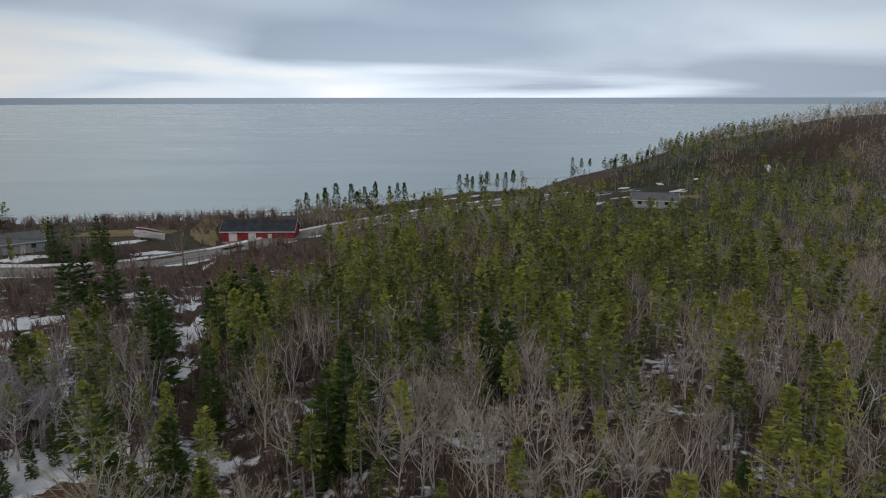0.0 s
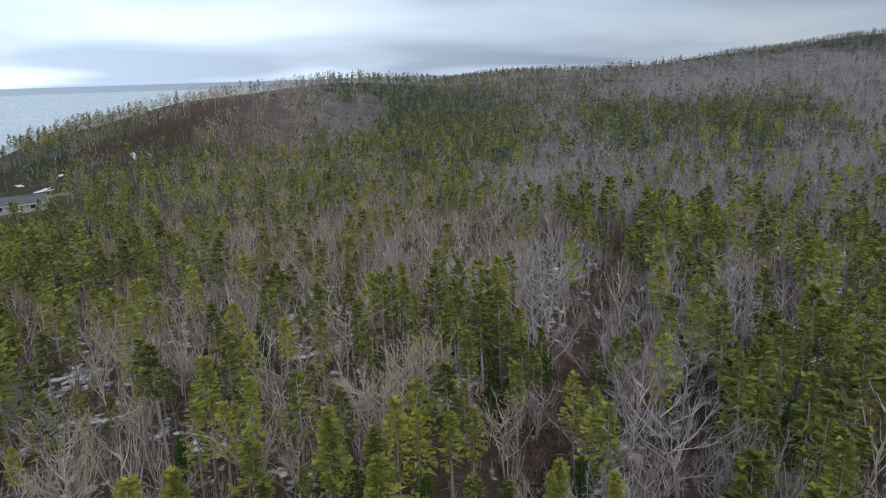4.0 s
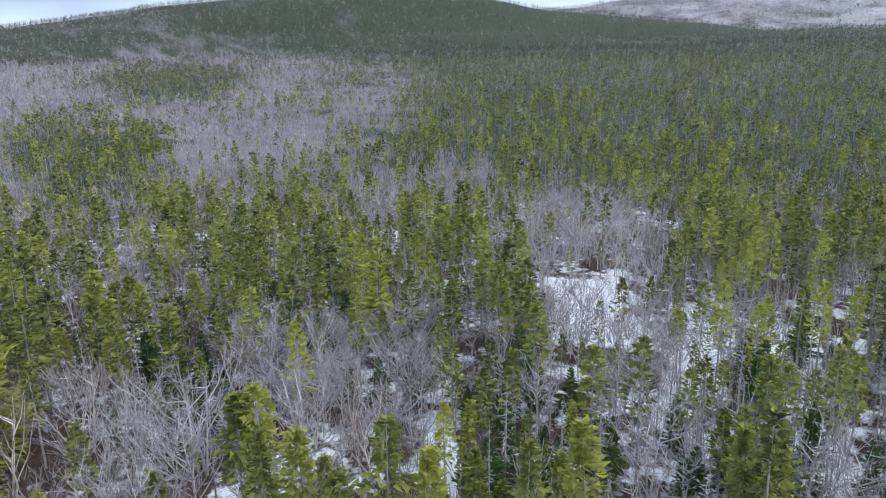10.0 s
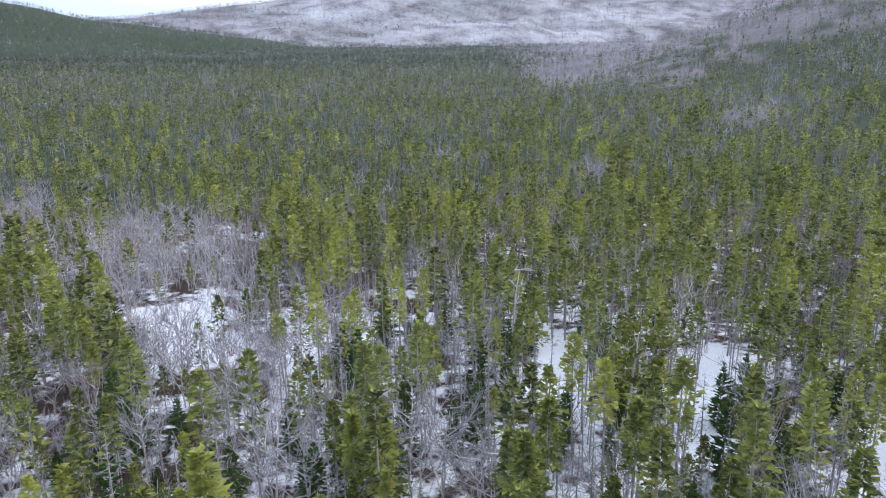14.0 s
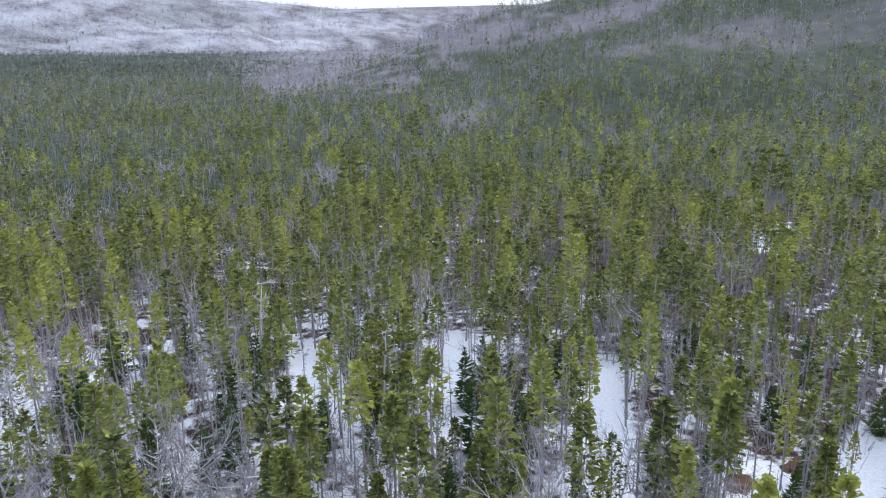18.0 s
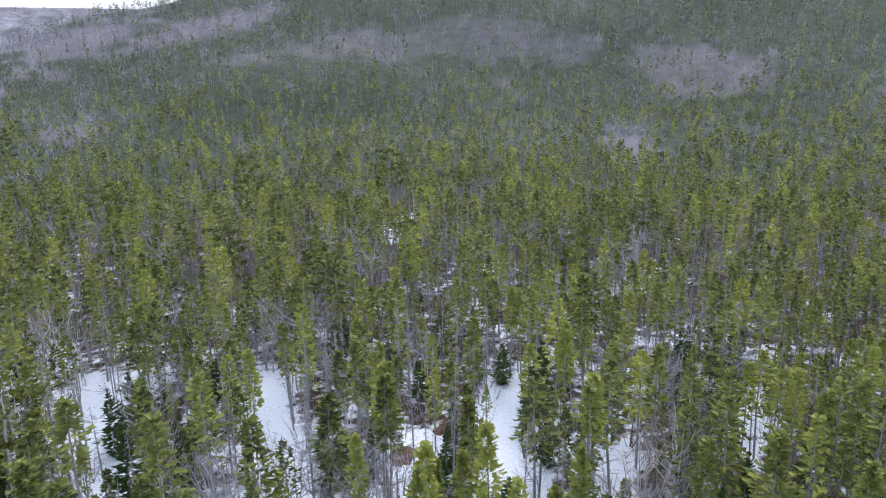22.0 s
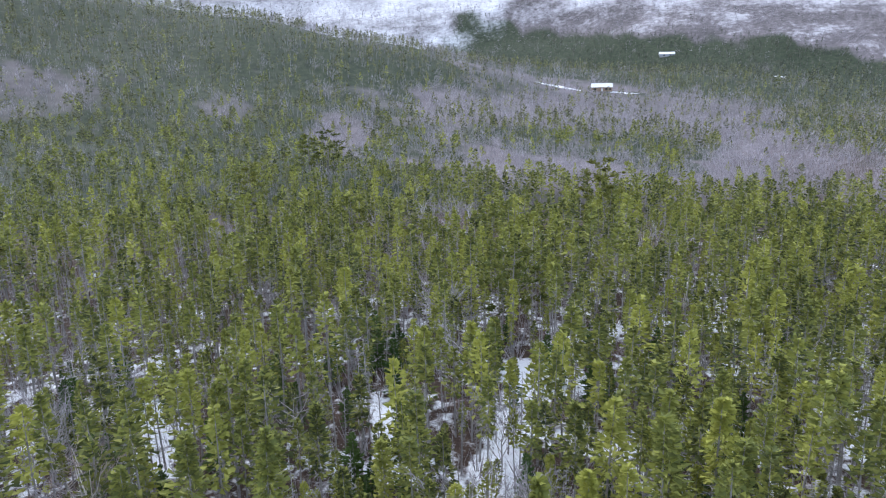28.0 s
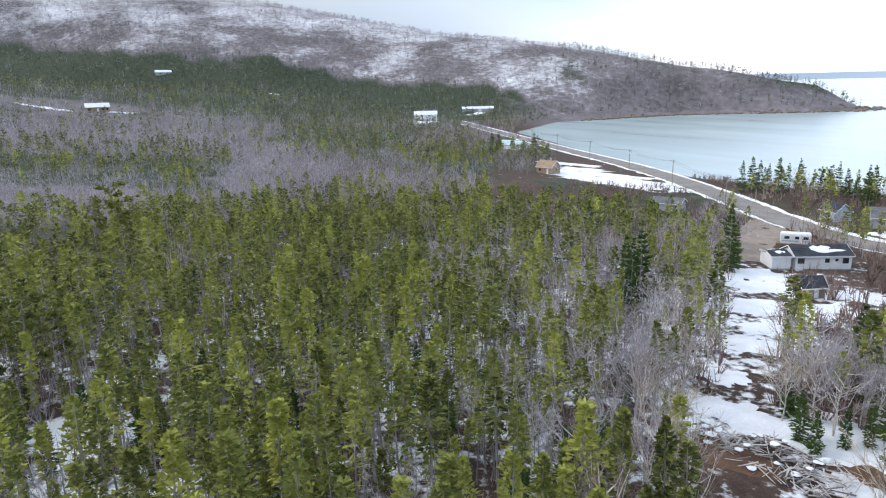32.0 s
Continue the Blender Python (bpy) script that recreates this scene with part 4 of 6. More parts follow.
building("garden_shed", "small dark shed with a steep shingle roof", "shed", -66, 90.5, HOUSE_TURN + 8, 3.4, 2.6, 1.7, 1.3, M["polewood"], M["darkroof"], doors=[("f", 0.4, 0.8, 1.6, 0.03)])
building("blue_shed", "pale blue gabled shed across the road", "shed", -109.5, 157.0, HOUSE_TURN - 78, 5.2, 4.4, 2.6, 1.9, M["blue"], M["darkroof"], windows=[("r", 0.0, 0.7, 0.7, 2.2), ("f", -1.2, 0.8, 0.8, 1.1)], doors=[("f", 1.0, 0.9, 2.0, 0.05)])
building("grey_cottage", "grey cottage with grey roof by the bridge", "house", -97.0, 159.5, HOUSE_TURN - 25, 9.0, 6.0, 2.5, 1.9, M["grey"], M["greyroof"], windows=[("f", -2.4, 1.0, 1.0, 1.0), ("f", 2.2, 1.0, 1.0, 1.0)], doors=[("f", 0, 0.95, 2.05, 0.05)])
building("red_boathouse", "long red boathouse with white doors and dark roof", "boathouse", -46.5, 181.6, 0, 19.0, 7.5, 2.7, 2.3, M["red"], M["darkroof"],
         doors=[("f", -6.4, 2.2, 2.2, 0.05), ("f", -1.4, 2.0, 2.2, 0.05), ("f", 3.2, 1.0, 2.0, 0.05)], windows=[("f", 6.4, 1.0, 0.9, 1.1)])
building("tan_house", "small tan wooden house with brown gable roof", "house", -223, 149.5, 20, 7.0, 5.6, 2.5, 2.3, M["tan"], M["tan"], windows=[("r", 0, 1.1, 1.1, 1.0), ("f", -2, 1.0, 1.0, 1.0), ("r", 0, 0.7, 0.6, 2.7)], doors=[("f", 1.6, 0.95, 2.05, 0.05)], chimney=True)
building("turquoise_roofed_house", "low house with a pale turquoise metal roof", "house", -318, 191, 14, 15, 9, 2.5, 1.8, M["white"], M["turquoise"], windows=[("f", -4, 1.2, 1.0, 1.0), ("f", 4, 1.2, 1.0, 1.0)], doors=[("f", 0, 0.95, 2.05, 0.05)])
building("wooded_cabin", "brown timber cabin with a snow-white roof", "cabin", -515, -7, 94, 14, 9, 3.0, 2.4, M["tan"], M["snow"], windows=[("f", -5, 1.6, 1.4, 0.9), ("f", 3, 1.6, 1.4, 0.9), ("f", 5.6, 1.2, 1.4, 0.9)], doors=[("f", 0, 1.1, 2.1, 0.05)])
building("white_farmhouse", "white two-storey house with a snowy roof", "house", -578, 256, 64, 20, 10, 5.2, 3.0, M["white"], M["snow"], windows=[("f", -6, 1.2, 1.4, 1.0), ("f", 6, 1.2, 1.4, 1.0), ("f", -3, 1.2, 1.4, 3.4), ("f", 3, 1.2, 1.4, 3.4)], doors=[("f", 0, 1.1, 2.1, 0.05)])
building("long_barn", "long low barn with a snow-covered roof", "barn", -640, 342, 64, 32, 9, 3.0, 2.0, M["grey"], M["snow"], doors=[("f", 2, 3.0, 2.5, 0.05)])
building("hillside_house", "far house with a snowy roof among trees", "house", -921, 64, 94, 18, 9, 3.0, 2.5, M["grey"], M["snow"], windows=[("f", -4, 1.5, 1.3, 1.0), ("f", 4, 1.5, 1.3, 1.0)])
building("grey_roofed_house", "grey house with a broad grey shingle roof", "house", 69, 215.5, -16, 14, 8.0, 2.3, 1.9, M["grey"], M["greyroof"], windows=[("f", -4.5, 1.2, 1.0, 1.0), ("f", 3.5, 1.2, 1.0, 1.0)], doors=[("f", 0, 0.95, 2.05, 0.05)])
building("grey_shed", "small shed with a weathered grey roof in the trees", "shed", 31, 217, 16, 6.5, 5, 2.3, 1.7, M["grey"], M["greyroof"], doors=[("f", 0, 0.95, 2.0, 0.05)])
building("roadside_shed", "low shed with grey roof beside the road", "shed", -139.5, 132, 28, 7.5, 5.0, 2.1, 1.2, M["grey"], M["greyroof"], doors=[("f", 1.5, 0.95, 1.95, 0.05)])


def camper(x, y, turn):
    z = at_ground(x, y) + 0.1
    root = tagged(new("camper_trailer"), "white camper trailer parked on the gravel", "camper trailer")
    root.matrix_basis = pose(x, y, z, 0, 0, turn)
    body = prism_bm([(-1.1, 0.55), (1.1, 0.55), (1.12, 2.2), (1.0, 2.55), (0.6, 2.65), (-0.6, 2.65), (-1.0, 2.55), (-1.12, 2.2)], 5.4)
    bmesh.ops.bevel(body, geom=[e for e in body.edges if abs(e.verts[0].co.x - e.verts[1].co.x) < 0.01], offset=0.16, segments=2, affect="EDGES")
    part("body", body, M["white"], root)
    for dx, w in ((-1.6, 0.9), (0.2, 0.7), (1.7, 1.0)):
        part("window", box_bm(w, 0.04, 0.55, (dx, -1.13, 1.75), 0.01), M["glass"], root, "dark tinted window")
    part("window", box_bm(0.04, 1.2, 0.55, (2.72, 0, 1.8), 0.01), M["glass"], root, "dark tinted window")
    part("door", box_bm(0.65, 0.04, 1.75, (0.95, -1.14, 1.5), 0.01), M["trim"], root)
    part("stripe", box_bm(5.0, 0.02, 0.16, (0, -1.125, 1.1)), M["grey"], root, "grey stripe")
    for sg in (-1, 1):
        wheel = part("wheel", tube_bm((-0.3, sg * 0.95, 0.3), (-0.3, sg * 1.16, 0.3), 0.33, 0.33, 14), M["rubber"], root)
        part("rim", tube_bm((-0.3, sg * 1.15, 0.3), (-0.3, sg * 1.18, 0.3), 0.19, 0.17, 10), M["steel"], wheel)
    part("hitch", box_bm(1.3, 0.12, 0.1, (3.2, 0, 0.5)), M["steel"], root)
    part("roof_vent", box_bm(0.5, 0.5, 0.16, (0.4, 0, 2.7), 0.03), M["trim"], root)


camper(-90.8, 119.0, HOUSE_TURN - 20)


def boat(x, y, turn):
    """A boat on land under a white cover with a red band."""
    root = tagged(new("covered_boat"), "boat hauled ashore under a white cover with a red stripe", "boat")
    root.matrix_basis = pose(x, y, at_ground(x, y), 0, 6, turn)
    hull = bmesh.new()
    secs = []
    for i in range(9):
        u_ = i / 8
        w = 1.5 * (1 - max(0, u_ - 0.35) ** 2 * 2.3) * (0.9 + 0.1 * min(1, u_ * 4))
        w = max(w, 0.08)
        keel = 0.25 + 0.9 * max(0, u_ - 0.6) ** 2 * 3
        secs.append([hull.verts.new((-4 + 8 * u_, s * w * k, zz)) for s, k, zz in ((-1, 1.0, 1.6 + 0.5 * u_), (-1, 0.75, 0.75 + 0.4 * u_), (0, 0, keel), (1, 0.75, 0.75 + 0.4 * u_), (1, 1.0, 1.6 + 0.5 * u_))])
    for p, q in zip(secs, secs[1:]):
        for j in range(4):
            hull.faces.new((p[j], p[j + 1], q[j + 1], q[j]))
    hull.faces.new(secs[0])
    bmesh.ops.recalc_face_normals(hull, faces=hull.faces)
    part("hull", hull, M["tarp"], root, "white hull")
    for nm, off, mt, lo, hi in (("cover", 0.0, M["tarp"], -1.06, 1.06), ("red_band", 0.03, M["red"], -0.5, -0.22)):
        bm = bmesh.new()
        rows = []
        for i in range(9):
            u_ = i / 8
            w = max(1.5 * (1 - max(0, u_ - 0.35) ** 2 * 2.3), 0.1)
            ridge = 3.1 - 0.6 * abs(u_ - 0.4)
            rows.append([bm.verts.new((-4.1 + 8.2 * u_, w * s, 1.5 + 0.5 * u_ + (ridge - 1.5 - 0.5 * u_) * (1 - abs(s) ** 1.3) + off)) for s in np.linspace(lo, hi, 7)])
        for p, q in zip(rows, rows[1:]):
            for j in range(6):
                bm.faces.new((p[j], p[j + 1], q[j + 1], q[j]))
        bmesh.ops.solidify(bm, geom=bm.faces[:], thickness=0.02)
        part(nm, bm, mt, root)
    for dx in (-2.5, 1.5):
        part("cradle", box_bm(0.25, 2.4, 0.6, (dx, 0, 0.25), 0.02), M["polewood"], root)


boat(-72.5, 173.5, -14)


def bridge():
    """The short road bridge over the creek, with rails."""
    root = tagged(new("road_bridge"), "short concrete road bridge with low rails over a creek", "bridge")
    a, b_ = Vector((-69, 146, 0)), Vector((-46, 168, 0))
    mid_, way = (a + b_) / 2, (b_ - a).normalized()
    turn = math.degrees(math.atan2(way.y, way.x))
    root.matrix_basis = pose(-57.3, 155.6, 5.85, 0, 0, turn)
    part("deck", box_bm(14, 8.6, 0.4, (0, 0, -0.18), 0.03), M["concrete"], root)
    for sg in (-1, 1):
        part("edge_beam", box_bm(14, 0.35, 0.55, (0, sg * 4.25, 0.12), 0.02), M["concrete"], root)
        part("rail", box_bm(14, 0.06, 0.28, (0, sg * 4.2, 0.85), 0.01), M["steel"], root, "galvanised rail")
        for i in range(8):
            part("rail_post", box_bm(0.12, 0.1, 0.8, (-6.6 + i * 13.2 / 7, sg * 4.28, 0.5)), M["polewood"], root)
        part("abutment", box_bm(1.2, 8.6, 3.0, (sg * 6.2, 0, -1.8), 0.05), M["concrete"], root)


bridge()


def pole(x, y, h=9.0, turn=0.0):
    root = tagged(new("utility_pole"), "weathered wooden utility pole beside the road", "utility pole", "poles along the road")
    root.matrix_basis = pose(x, y, at_ground(x, y) - 0.3, 0, 0, turn)
    part("post", tube_bm((0, 0, 0), (0, 0, h), 0.16, 0.10, 8), M["polewood"], root)
    part("crossarm", box_bm(0.1, 2.0, 0.12, (0, 0, h - 0.5), 0.01), M["polewood"], root)
    for dy in (-0.9, 0.0, 0.9):
        part("insulator", tube_bm((0, dy, h - 0.44), (0, dy, h - 0.2), 0.05, 0.04, 6), M["glass"], root)
    part("transformer", tube_bm((0.3, 0, h - 1.9), (0.3, 0, h - 1.1), 0.2, 0.2, 10), M["steel"], root)


pole_line = smooth_line(ROAD, 42.0)
pole_tops = []
for i, p in enumerate(pole_line[1:]):
    q = pole_line[min(i + 2, len(pole_line) - 1)] - pole_line[i]
    q = q / (np.hypot(*q) + 1e-9)
    px, py = p[0] + q[1] * 6.6, p[1] - q[0] * 6.6
    tn = math.degrees(math.atan2(q[1], q[0]))
    pole(px, py, 9.0, tn)
    pole_tops.append(Vector((px, py, at_ground(px, py) + 8.2)))
pole(99, 281, 10.5), pole(106, 283, 8.0), pole(-500, -32, 9), pole(-505, -70, 9)
for i, (a, b_) in enumerate(zip(pole_tops, pole_tops[1:])):
    root = tagged(new("power_line"), "thin dark overhead wires sagging between poles", "power line", "spans along the road")
    for k in (-0.8, 0.8):
        side = Vector((-(b_ - a).y, (b_ - a).x, 0)).normalized() * k
        bm = bmesh.new()
        prev = None
        for j in range(9):
            u_ = j / 8
            c = a.lerp(b_, u_) + side - Vector((0, 0, 0.9 * 4 * u_ * (1 - u_)))
            ring = [bm.verts.new(c + Vector((0.02 * math.cos(q), 0.02 * math.cos(q), 0.02 * math.sin(q)))) for q in (0, 2.1, 4.2)]
            if prev:
                for m in range(3):
                    bm.faces.new((prev[m], prev[(m + 1) % 3], ring[(m + 1) % 3], ring[m]))
            prev = ring
        part("wire", bm, M["wire"], root)

# brush piles and logs in the clearing
pile_rng = np.random.RandomState(9)
for px, py, rad, hi, cnt in ((-35, 45.0, 3.6, 1.3, 130), (-31.5, 46.5, 3.0, 1.1, 90), (-39, 43, 2.6, 0.9, 70)):
    root = tagged(new("brush_pile"), "heap of cut grey branches dusted with snow", "brush pile", "brush piles in the clearing")
    root.matrix_basis = pose(px, py, at_ground(px, py))
    for i in range(cnt):
        q, a = rad * math.sqrt(pile_rng.rand()), pile_rng.uniform(0, 6.28)
        zc = hi * (1 - (q / rad) ** 2) * pile_rng.uniform(0.2, 1.0) + 0.08
        ln, d = pile_rng.uniform(0.7, 2.2), pile_rng.uniform(0, 6.28)
        v = Vector((math.cos(d), math.sin(d), pile_rng.uniform(-0.3, 0.3))) * ln / 2
        c = Vector((q * math.cos(a), q * math.sin(a), zc))
        rr_ = pile_rng.uniform(0.03, 0.09)
        part("branch", tube_bm(c - v, c + v, rr_, rr_ * 0.5, 5), M["snagwood"] if i % 3 else M["bark"], root)
    for i in range(9):
        a, q = pile_rng.uniform(0, 6.28), rad * pile_rng.uniform(0.1, 0.9)
        bm = rock_bm(pile_rng.uniform(0.2, 0.5), i)
        bmesh.ops.scale(bm, vec=(1, 1, 0.35), verts=bm.verts)
        bmesh.ops.translate(bm, vec=(q * math.cos(a), q * math.sin(a), hi * (1 - (q / rad) ** 2) + 0.1), verts=bm.verts)
        part("snow_cap", bm, M["snow"], root, "snow lodged on the branches")
for i in range(26):
    a, q = pile_rng.uniform(0, 6.28), 45 + 45 * pile_rng.rand()
    px, py = polar(pile_rng.uniform(150, 310), q)
    ln, d = pile_rng.uniform(3, 7), pile_rng.uniform(0, 180)
    root = tagged(new("fallen_log", None), "fallen grey log lying across the snow", "log", "windfalls in the wood")
    root.matrix_basis = pose(px, py, at_ground(px, py) + 0.18, 0, 0, d)
    part("log", tube_bm((-ln / 2, 0, 0), (ln / 2, 0, 0.1), 0.14, 0.06, 7), M["snagwood"], root)
    for j in range(4):
        c = pile_rng.uniform(-0.3, 0.4) * ln
        part("stub", tube_bm((c, 0, 0.05), (c + 0.2, pile_rng.uniform(-0.4, 0.4), 0.55), 0.03, 0.012, 5), M["snagwood"], root)
# ---------------------------------------------------------------- trees: shapes
def sliver(out, a, b_, w, rnd):
    """One thin flat twig from a to b_."""
    a, b_ = np.asarray(a), np.asarray(b_)
    side = np.cross(b_ - a, rnd.normal(size=3))
    side = side / (np.linalg.norm(side) + 1e-9) * w
    out.append((a - side, a + side, b_))


def prism(out, a, b_, ra, rb, rnd, upright=False):
    """A tapered three-sided limb; upright ones join end to end."""
    a, b_ = np.asarray(a, float), np.asarray(b_, float)
    ax = (b_ - a) / (np.linalg.norm(b_ - a) + 1e-9)
    u = np.cross(ax, (0.31, 0.77, 0.55))
    u /= np.linalg.norm(u)
    v = np.cross(ax, u)
    if upright:
        u, v = np.array((1.0, 0, 0)), np.array((0, 1.0, 0))
    ring = [(math.cos(q), math.sin(q)) for q in (0, 2.094, 4.189)]
    lo = [a + ra * (c * u + s * v) for c, s in ring]
    hi = [b_ + rb * (c * u + s * v) for c, s in ring]
    for i in range(3):
        j = (i + 1) % 3
        out += [(lo[i], lo[j], hi[j]), (lo[i], hi[j], hi[i])]


def spray(out, base, way, length, width, sag, rnd):
    """A flat needle spray: kite of two triangles folded along its rib."""
    base, way = np.asarray(base), np.asarray(way)
    side = np.cross(way, (0, 0, 1.0))
    side = side / (np.linalg.norm(side) + 1e-9)
    roll = rnd.uniform(-1.15, 1.15)
    side = side * math.cos(roll) + np.array((0, 0, 1.0)) * math.sin(roll)
    m = base + way * length * rnd.uniform(0.35, 0.6)
    tip = base + way * length + np.array((0, 0, -sag * length))
    dip = np.array((0, 0, -0.35 * width * rnd.uniform(0.2, 1.4)))
    out += [(base, m + side * width + dip, tip), (base, tip, m - side * width + dip)]


def twig(out, base, way, length, width, rnd):
    """One needle-clad twig: broad at the stem, drawn out to a point, turned about its own line."""
    base, way = np.asarray(base), np.asarray(way)
    side = np.cross(way, (0, 0, 1.0))
    side = side / (np.linalg.norm(side) + 1e-9)
    roll = rnd.uniform(-1.4, 1.4)
    side = (side * math.cos(roll) + np.array((0, 0, 1.0)) * math.sin(roll)) * width
    back = base - way * length * 0.1
    out.append((back - side, back + side * rnd.uniform(0.5, 1.3), base + way * length))


def bough(out, base, way, length, width, curl, rnd):
    """One branch of flat needles: a kite folded along its rib, its end curling up."""
    side = np.cross(way, (0, 0, 1.0))
    side = side / (np.linalg.norm(side) + 1e-9)
    roll = rnd.uniform(-0.9, 0.9)
    side = side * math.cos(roll) + np.array((0, 0, 1.0)) * math.sin(roll)
    m = base + way * length * rnd.uniform(0.4, 0.65)
    tip = base + way * length + np.array((0, 0, curl * length))
    hang = np.array((0, 0, -0.5 * width * rnd.uniform(0.3, 1.2)))
    out += [(base, m + side * width + hang, tip), (base, tip, m - side * width * rnd.uniform(0.6, 1.2) + hang)]


def tuft(out, base, way, length, width, rnd):
    """One clump of needles: a small ragged fan, broad at its outer end or drawn to a point."""
    side = np.cross(way, rnd.normal(size=3))
    side = side / (np.linalg.norm(side) + 1e-9) * width
    end = base + way * length
    if rnd.rand() < 0.62:
        out.append((base, end + side * rnd.uniform(0.6, 1.2), end - side * rnd.uniform(0.6, 1.2) + way * length * rnd.uniform(-0.4, 0.3)))
    else:
        out.append((base - side * 0.9, base + side * 0.9, end + way * length * 0.25))


def spruce(seed, h, r, bare, tufts, size, dead):
    """A black spruce: thin stem with grey dead twigs below, a narrow crown of needle clumps that narrows to a blunt tufted top."""
    rnd = np.random.RandomState(seed)
    trunk, crown = [], []
    top = np.array((*rnd.normal(size=2) * 0.014 * h, h))
    r0 = 0.009 * h + 0.02
    if tufts > 50:
        mid = top * 0.5 + np.array((*rnd.normal(size=2) * 0.01 * h, 0))
        prism(trunk, (0, 0, -0.4), mid, r0, r0 * 0.6, rnd, True)
        prism(trunk, mid, top, r0 * 0.6, 0.015, rnd, True)
    else:
        sliver(trunk, (0, 0, -0.4), top * 0.85, r0 * 1.3, rnd)
    for i in range(dead):
        z, a = rnd.uniform(0.12, bare + 0.25), rnd.uniform(0, 6.3)
        sliver(trunk, top * z, top * z + r * rnd.uniform(0.4, 1.0) * np.array((math.cos(a), math.sin(a), rnd.uniform(-0.6, 0.05))), 0.02 if tufts > 150 else 0.035, rnd)
    lop, tiers = rnd.uniform(0, 6.3), rnd.uniform(0, 6.3)
    for i in range(tufts):
        t = ((i + rnd.rand()) / tufts) ** 0.85
        full = r * (0.22 + 0.78 * (1 - t) ** 0.8) * (0.5 + 0.5 * min(1, t / 0.35)) * (1 + 0.24 * math.sin(tiers + 16 * t))
        a = 2.4 * i + rnd.uniform(-0.6, 0.6)
        full *= 1 + 0.22 * math.cos(a - lop)
        way = np.array((math.cos(a), math.sin(a), -0.22 + 0.8 * t + rnd.normal() * 0.25))
        way /= np.linalg.norm(way)
        long_ = min(size, full) * rnd.uniform(0.75, 1.25)
        base = top * (bare + (1 - bare) * t) + way * max(0.0, full - long_) * rnd.uniform(0.35, 1.1)
        tuft(crown, base, way, long_, size * rnd.uniform(0.26, 0.46), rnd)
    for q in range(3):
        tuft(crown, top * 0.97, np.array((rnd.normal() * 0.25, rnd.normal() * 0.25, 1.0)), min(size, 0.6) * 0.8, min(size, 0.6) * 0.3, rnd)
    return trunk, crown


def conifer(seed, h, r, bare, whorls, per, laterals, wide=0.12, dead=7):
    """Trunk and crown triangles of a bushy fir: tiers of boughs that shorten to a pointed top."""
    rnd = np.random.RandomState(seed)
    trunk, crown = [], []
    top = np.array((*rnd.normal(size=2) * 0.012 * h, h))
    r0 = 0.010 * h + 0.015
    mid = top * 0.5 + np.array((*rnd.normal(size=2) * 0.01 * h, 0))
    prism(trunk, (0, 0, -0.4), mid, r0, r0 * 0.6, rnd, True)
    prism(trunk, mid, top, r0 * 0.6, 0.01, rnd, True)
    for i in range(dead):
        z, a = rnd.uniform(0.10, bare + 0.25), rnd.uniform(0, 6.3)
        sliver(trunk, top * z, top * z + r * rnd.uniform(0.4, 0.9) * np.array((math.cos(a), math.sin(a), rnd.uniform(-0.5, 0.1))), 0.02, rnd)
    lop, tiers = rnd.uniform(0, 6.3), rnd.uniform(0, 6.3)
    for i in range(whorls):
        t = (i + rnd.uniform(0, 0.8)) / whorls
        base = top * (bare + (1 - bare) * t)
        full = r * (1 - t) ** 0.8 * (0.5 + 0.5 * min(1, t / 0.25 + 0.1)) * (1 + 0.24 * math.sin(tiers + 17 * t)) + 0.08
        for j in range(per):
            a = 6.283 * (j + rnd.uniform(-0.4, 0.4)) / per + 2.1 * i
            ln = full * rnd.uniform(0.7, 1.2) * (1 + 0.18 * math.cos(a - lop))
            rise = -0.30 + 0.75 * t + rnd.normal() * 0.12
            way = np.array((math.cos(a), math.sin(a), rise))
            way /= np.linalg.norm(way)
            bough(crown, base, way, ln, wide * rnd.uniform(0.6, 1.1), 0.15, rnd)
            for q in range(laterals):
                f = rnd.uniform(0.3, 0.85)
                turn = a + rnd.choice((-1, 1)) * rnd.uniform(0.4, 0.9)
                w2 = np.array((math.cos(turn), math.sin(turn), rise + rnd.uniform(-0.1, 0.45)))
                twig(crown, base + way * ln * f, w2 / np.linalg.norm(w2), ln * rnd.uniform(0.3, 0.55) + 0.1, wide * 0.62, rnd)
    for q in range(3):
        twig(crown, top * 0.95, np.array((rnd.normal() * 0.05, rnd.normal() * 0.05, 1.0)), 0.07 * h, 0.07, rnd)
    return trunk, crown


def deadspruce(seed, h, r, n_twigs, limbs=True):
    rnd = np.random.RandomState(seed)
    trunk, crown = [], []
    top = np.array((*rnd.normal(size=2) * 0.02 * h, h))
    prism(trunk, (0, 0, -0.4), top * 0.6, 0.011 * h, 0.006 * h, rnd, True)
    prism(trunk, top * 0.6, top, 0.006 * h, 0.01, rnd, True)
    for i in range(n_twigs):
        t = rnd.uniform(0.18, 1.0)
        a = rnd.uniform(0, 6.3)
        ln = r * (1.08 - t) ** 0.6 * rnd.uniform(0.4, 1.2)
        base = top * t
        tip = base + ln * np.array((math.cos(a), math.sin(a), rnd.uniform(-0.5, 0.25)))
        sliver(crown, base, tip, 0.022 + 0.02 * rnd.rand(), rnd)
        if limbs:
            for q in range(3):
                f = rnd.uniform(0.3, 0.9)
                p = base + (tip - base) * f
                sliver(crown, p, p + rnd.normal(size=3) * ln * 0.28 + np.array((0, 0, -0.1)), 0.016, rnd)
    return trunk, crown


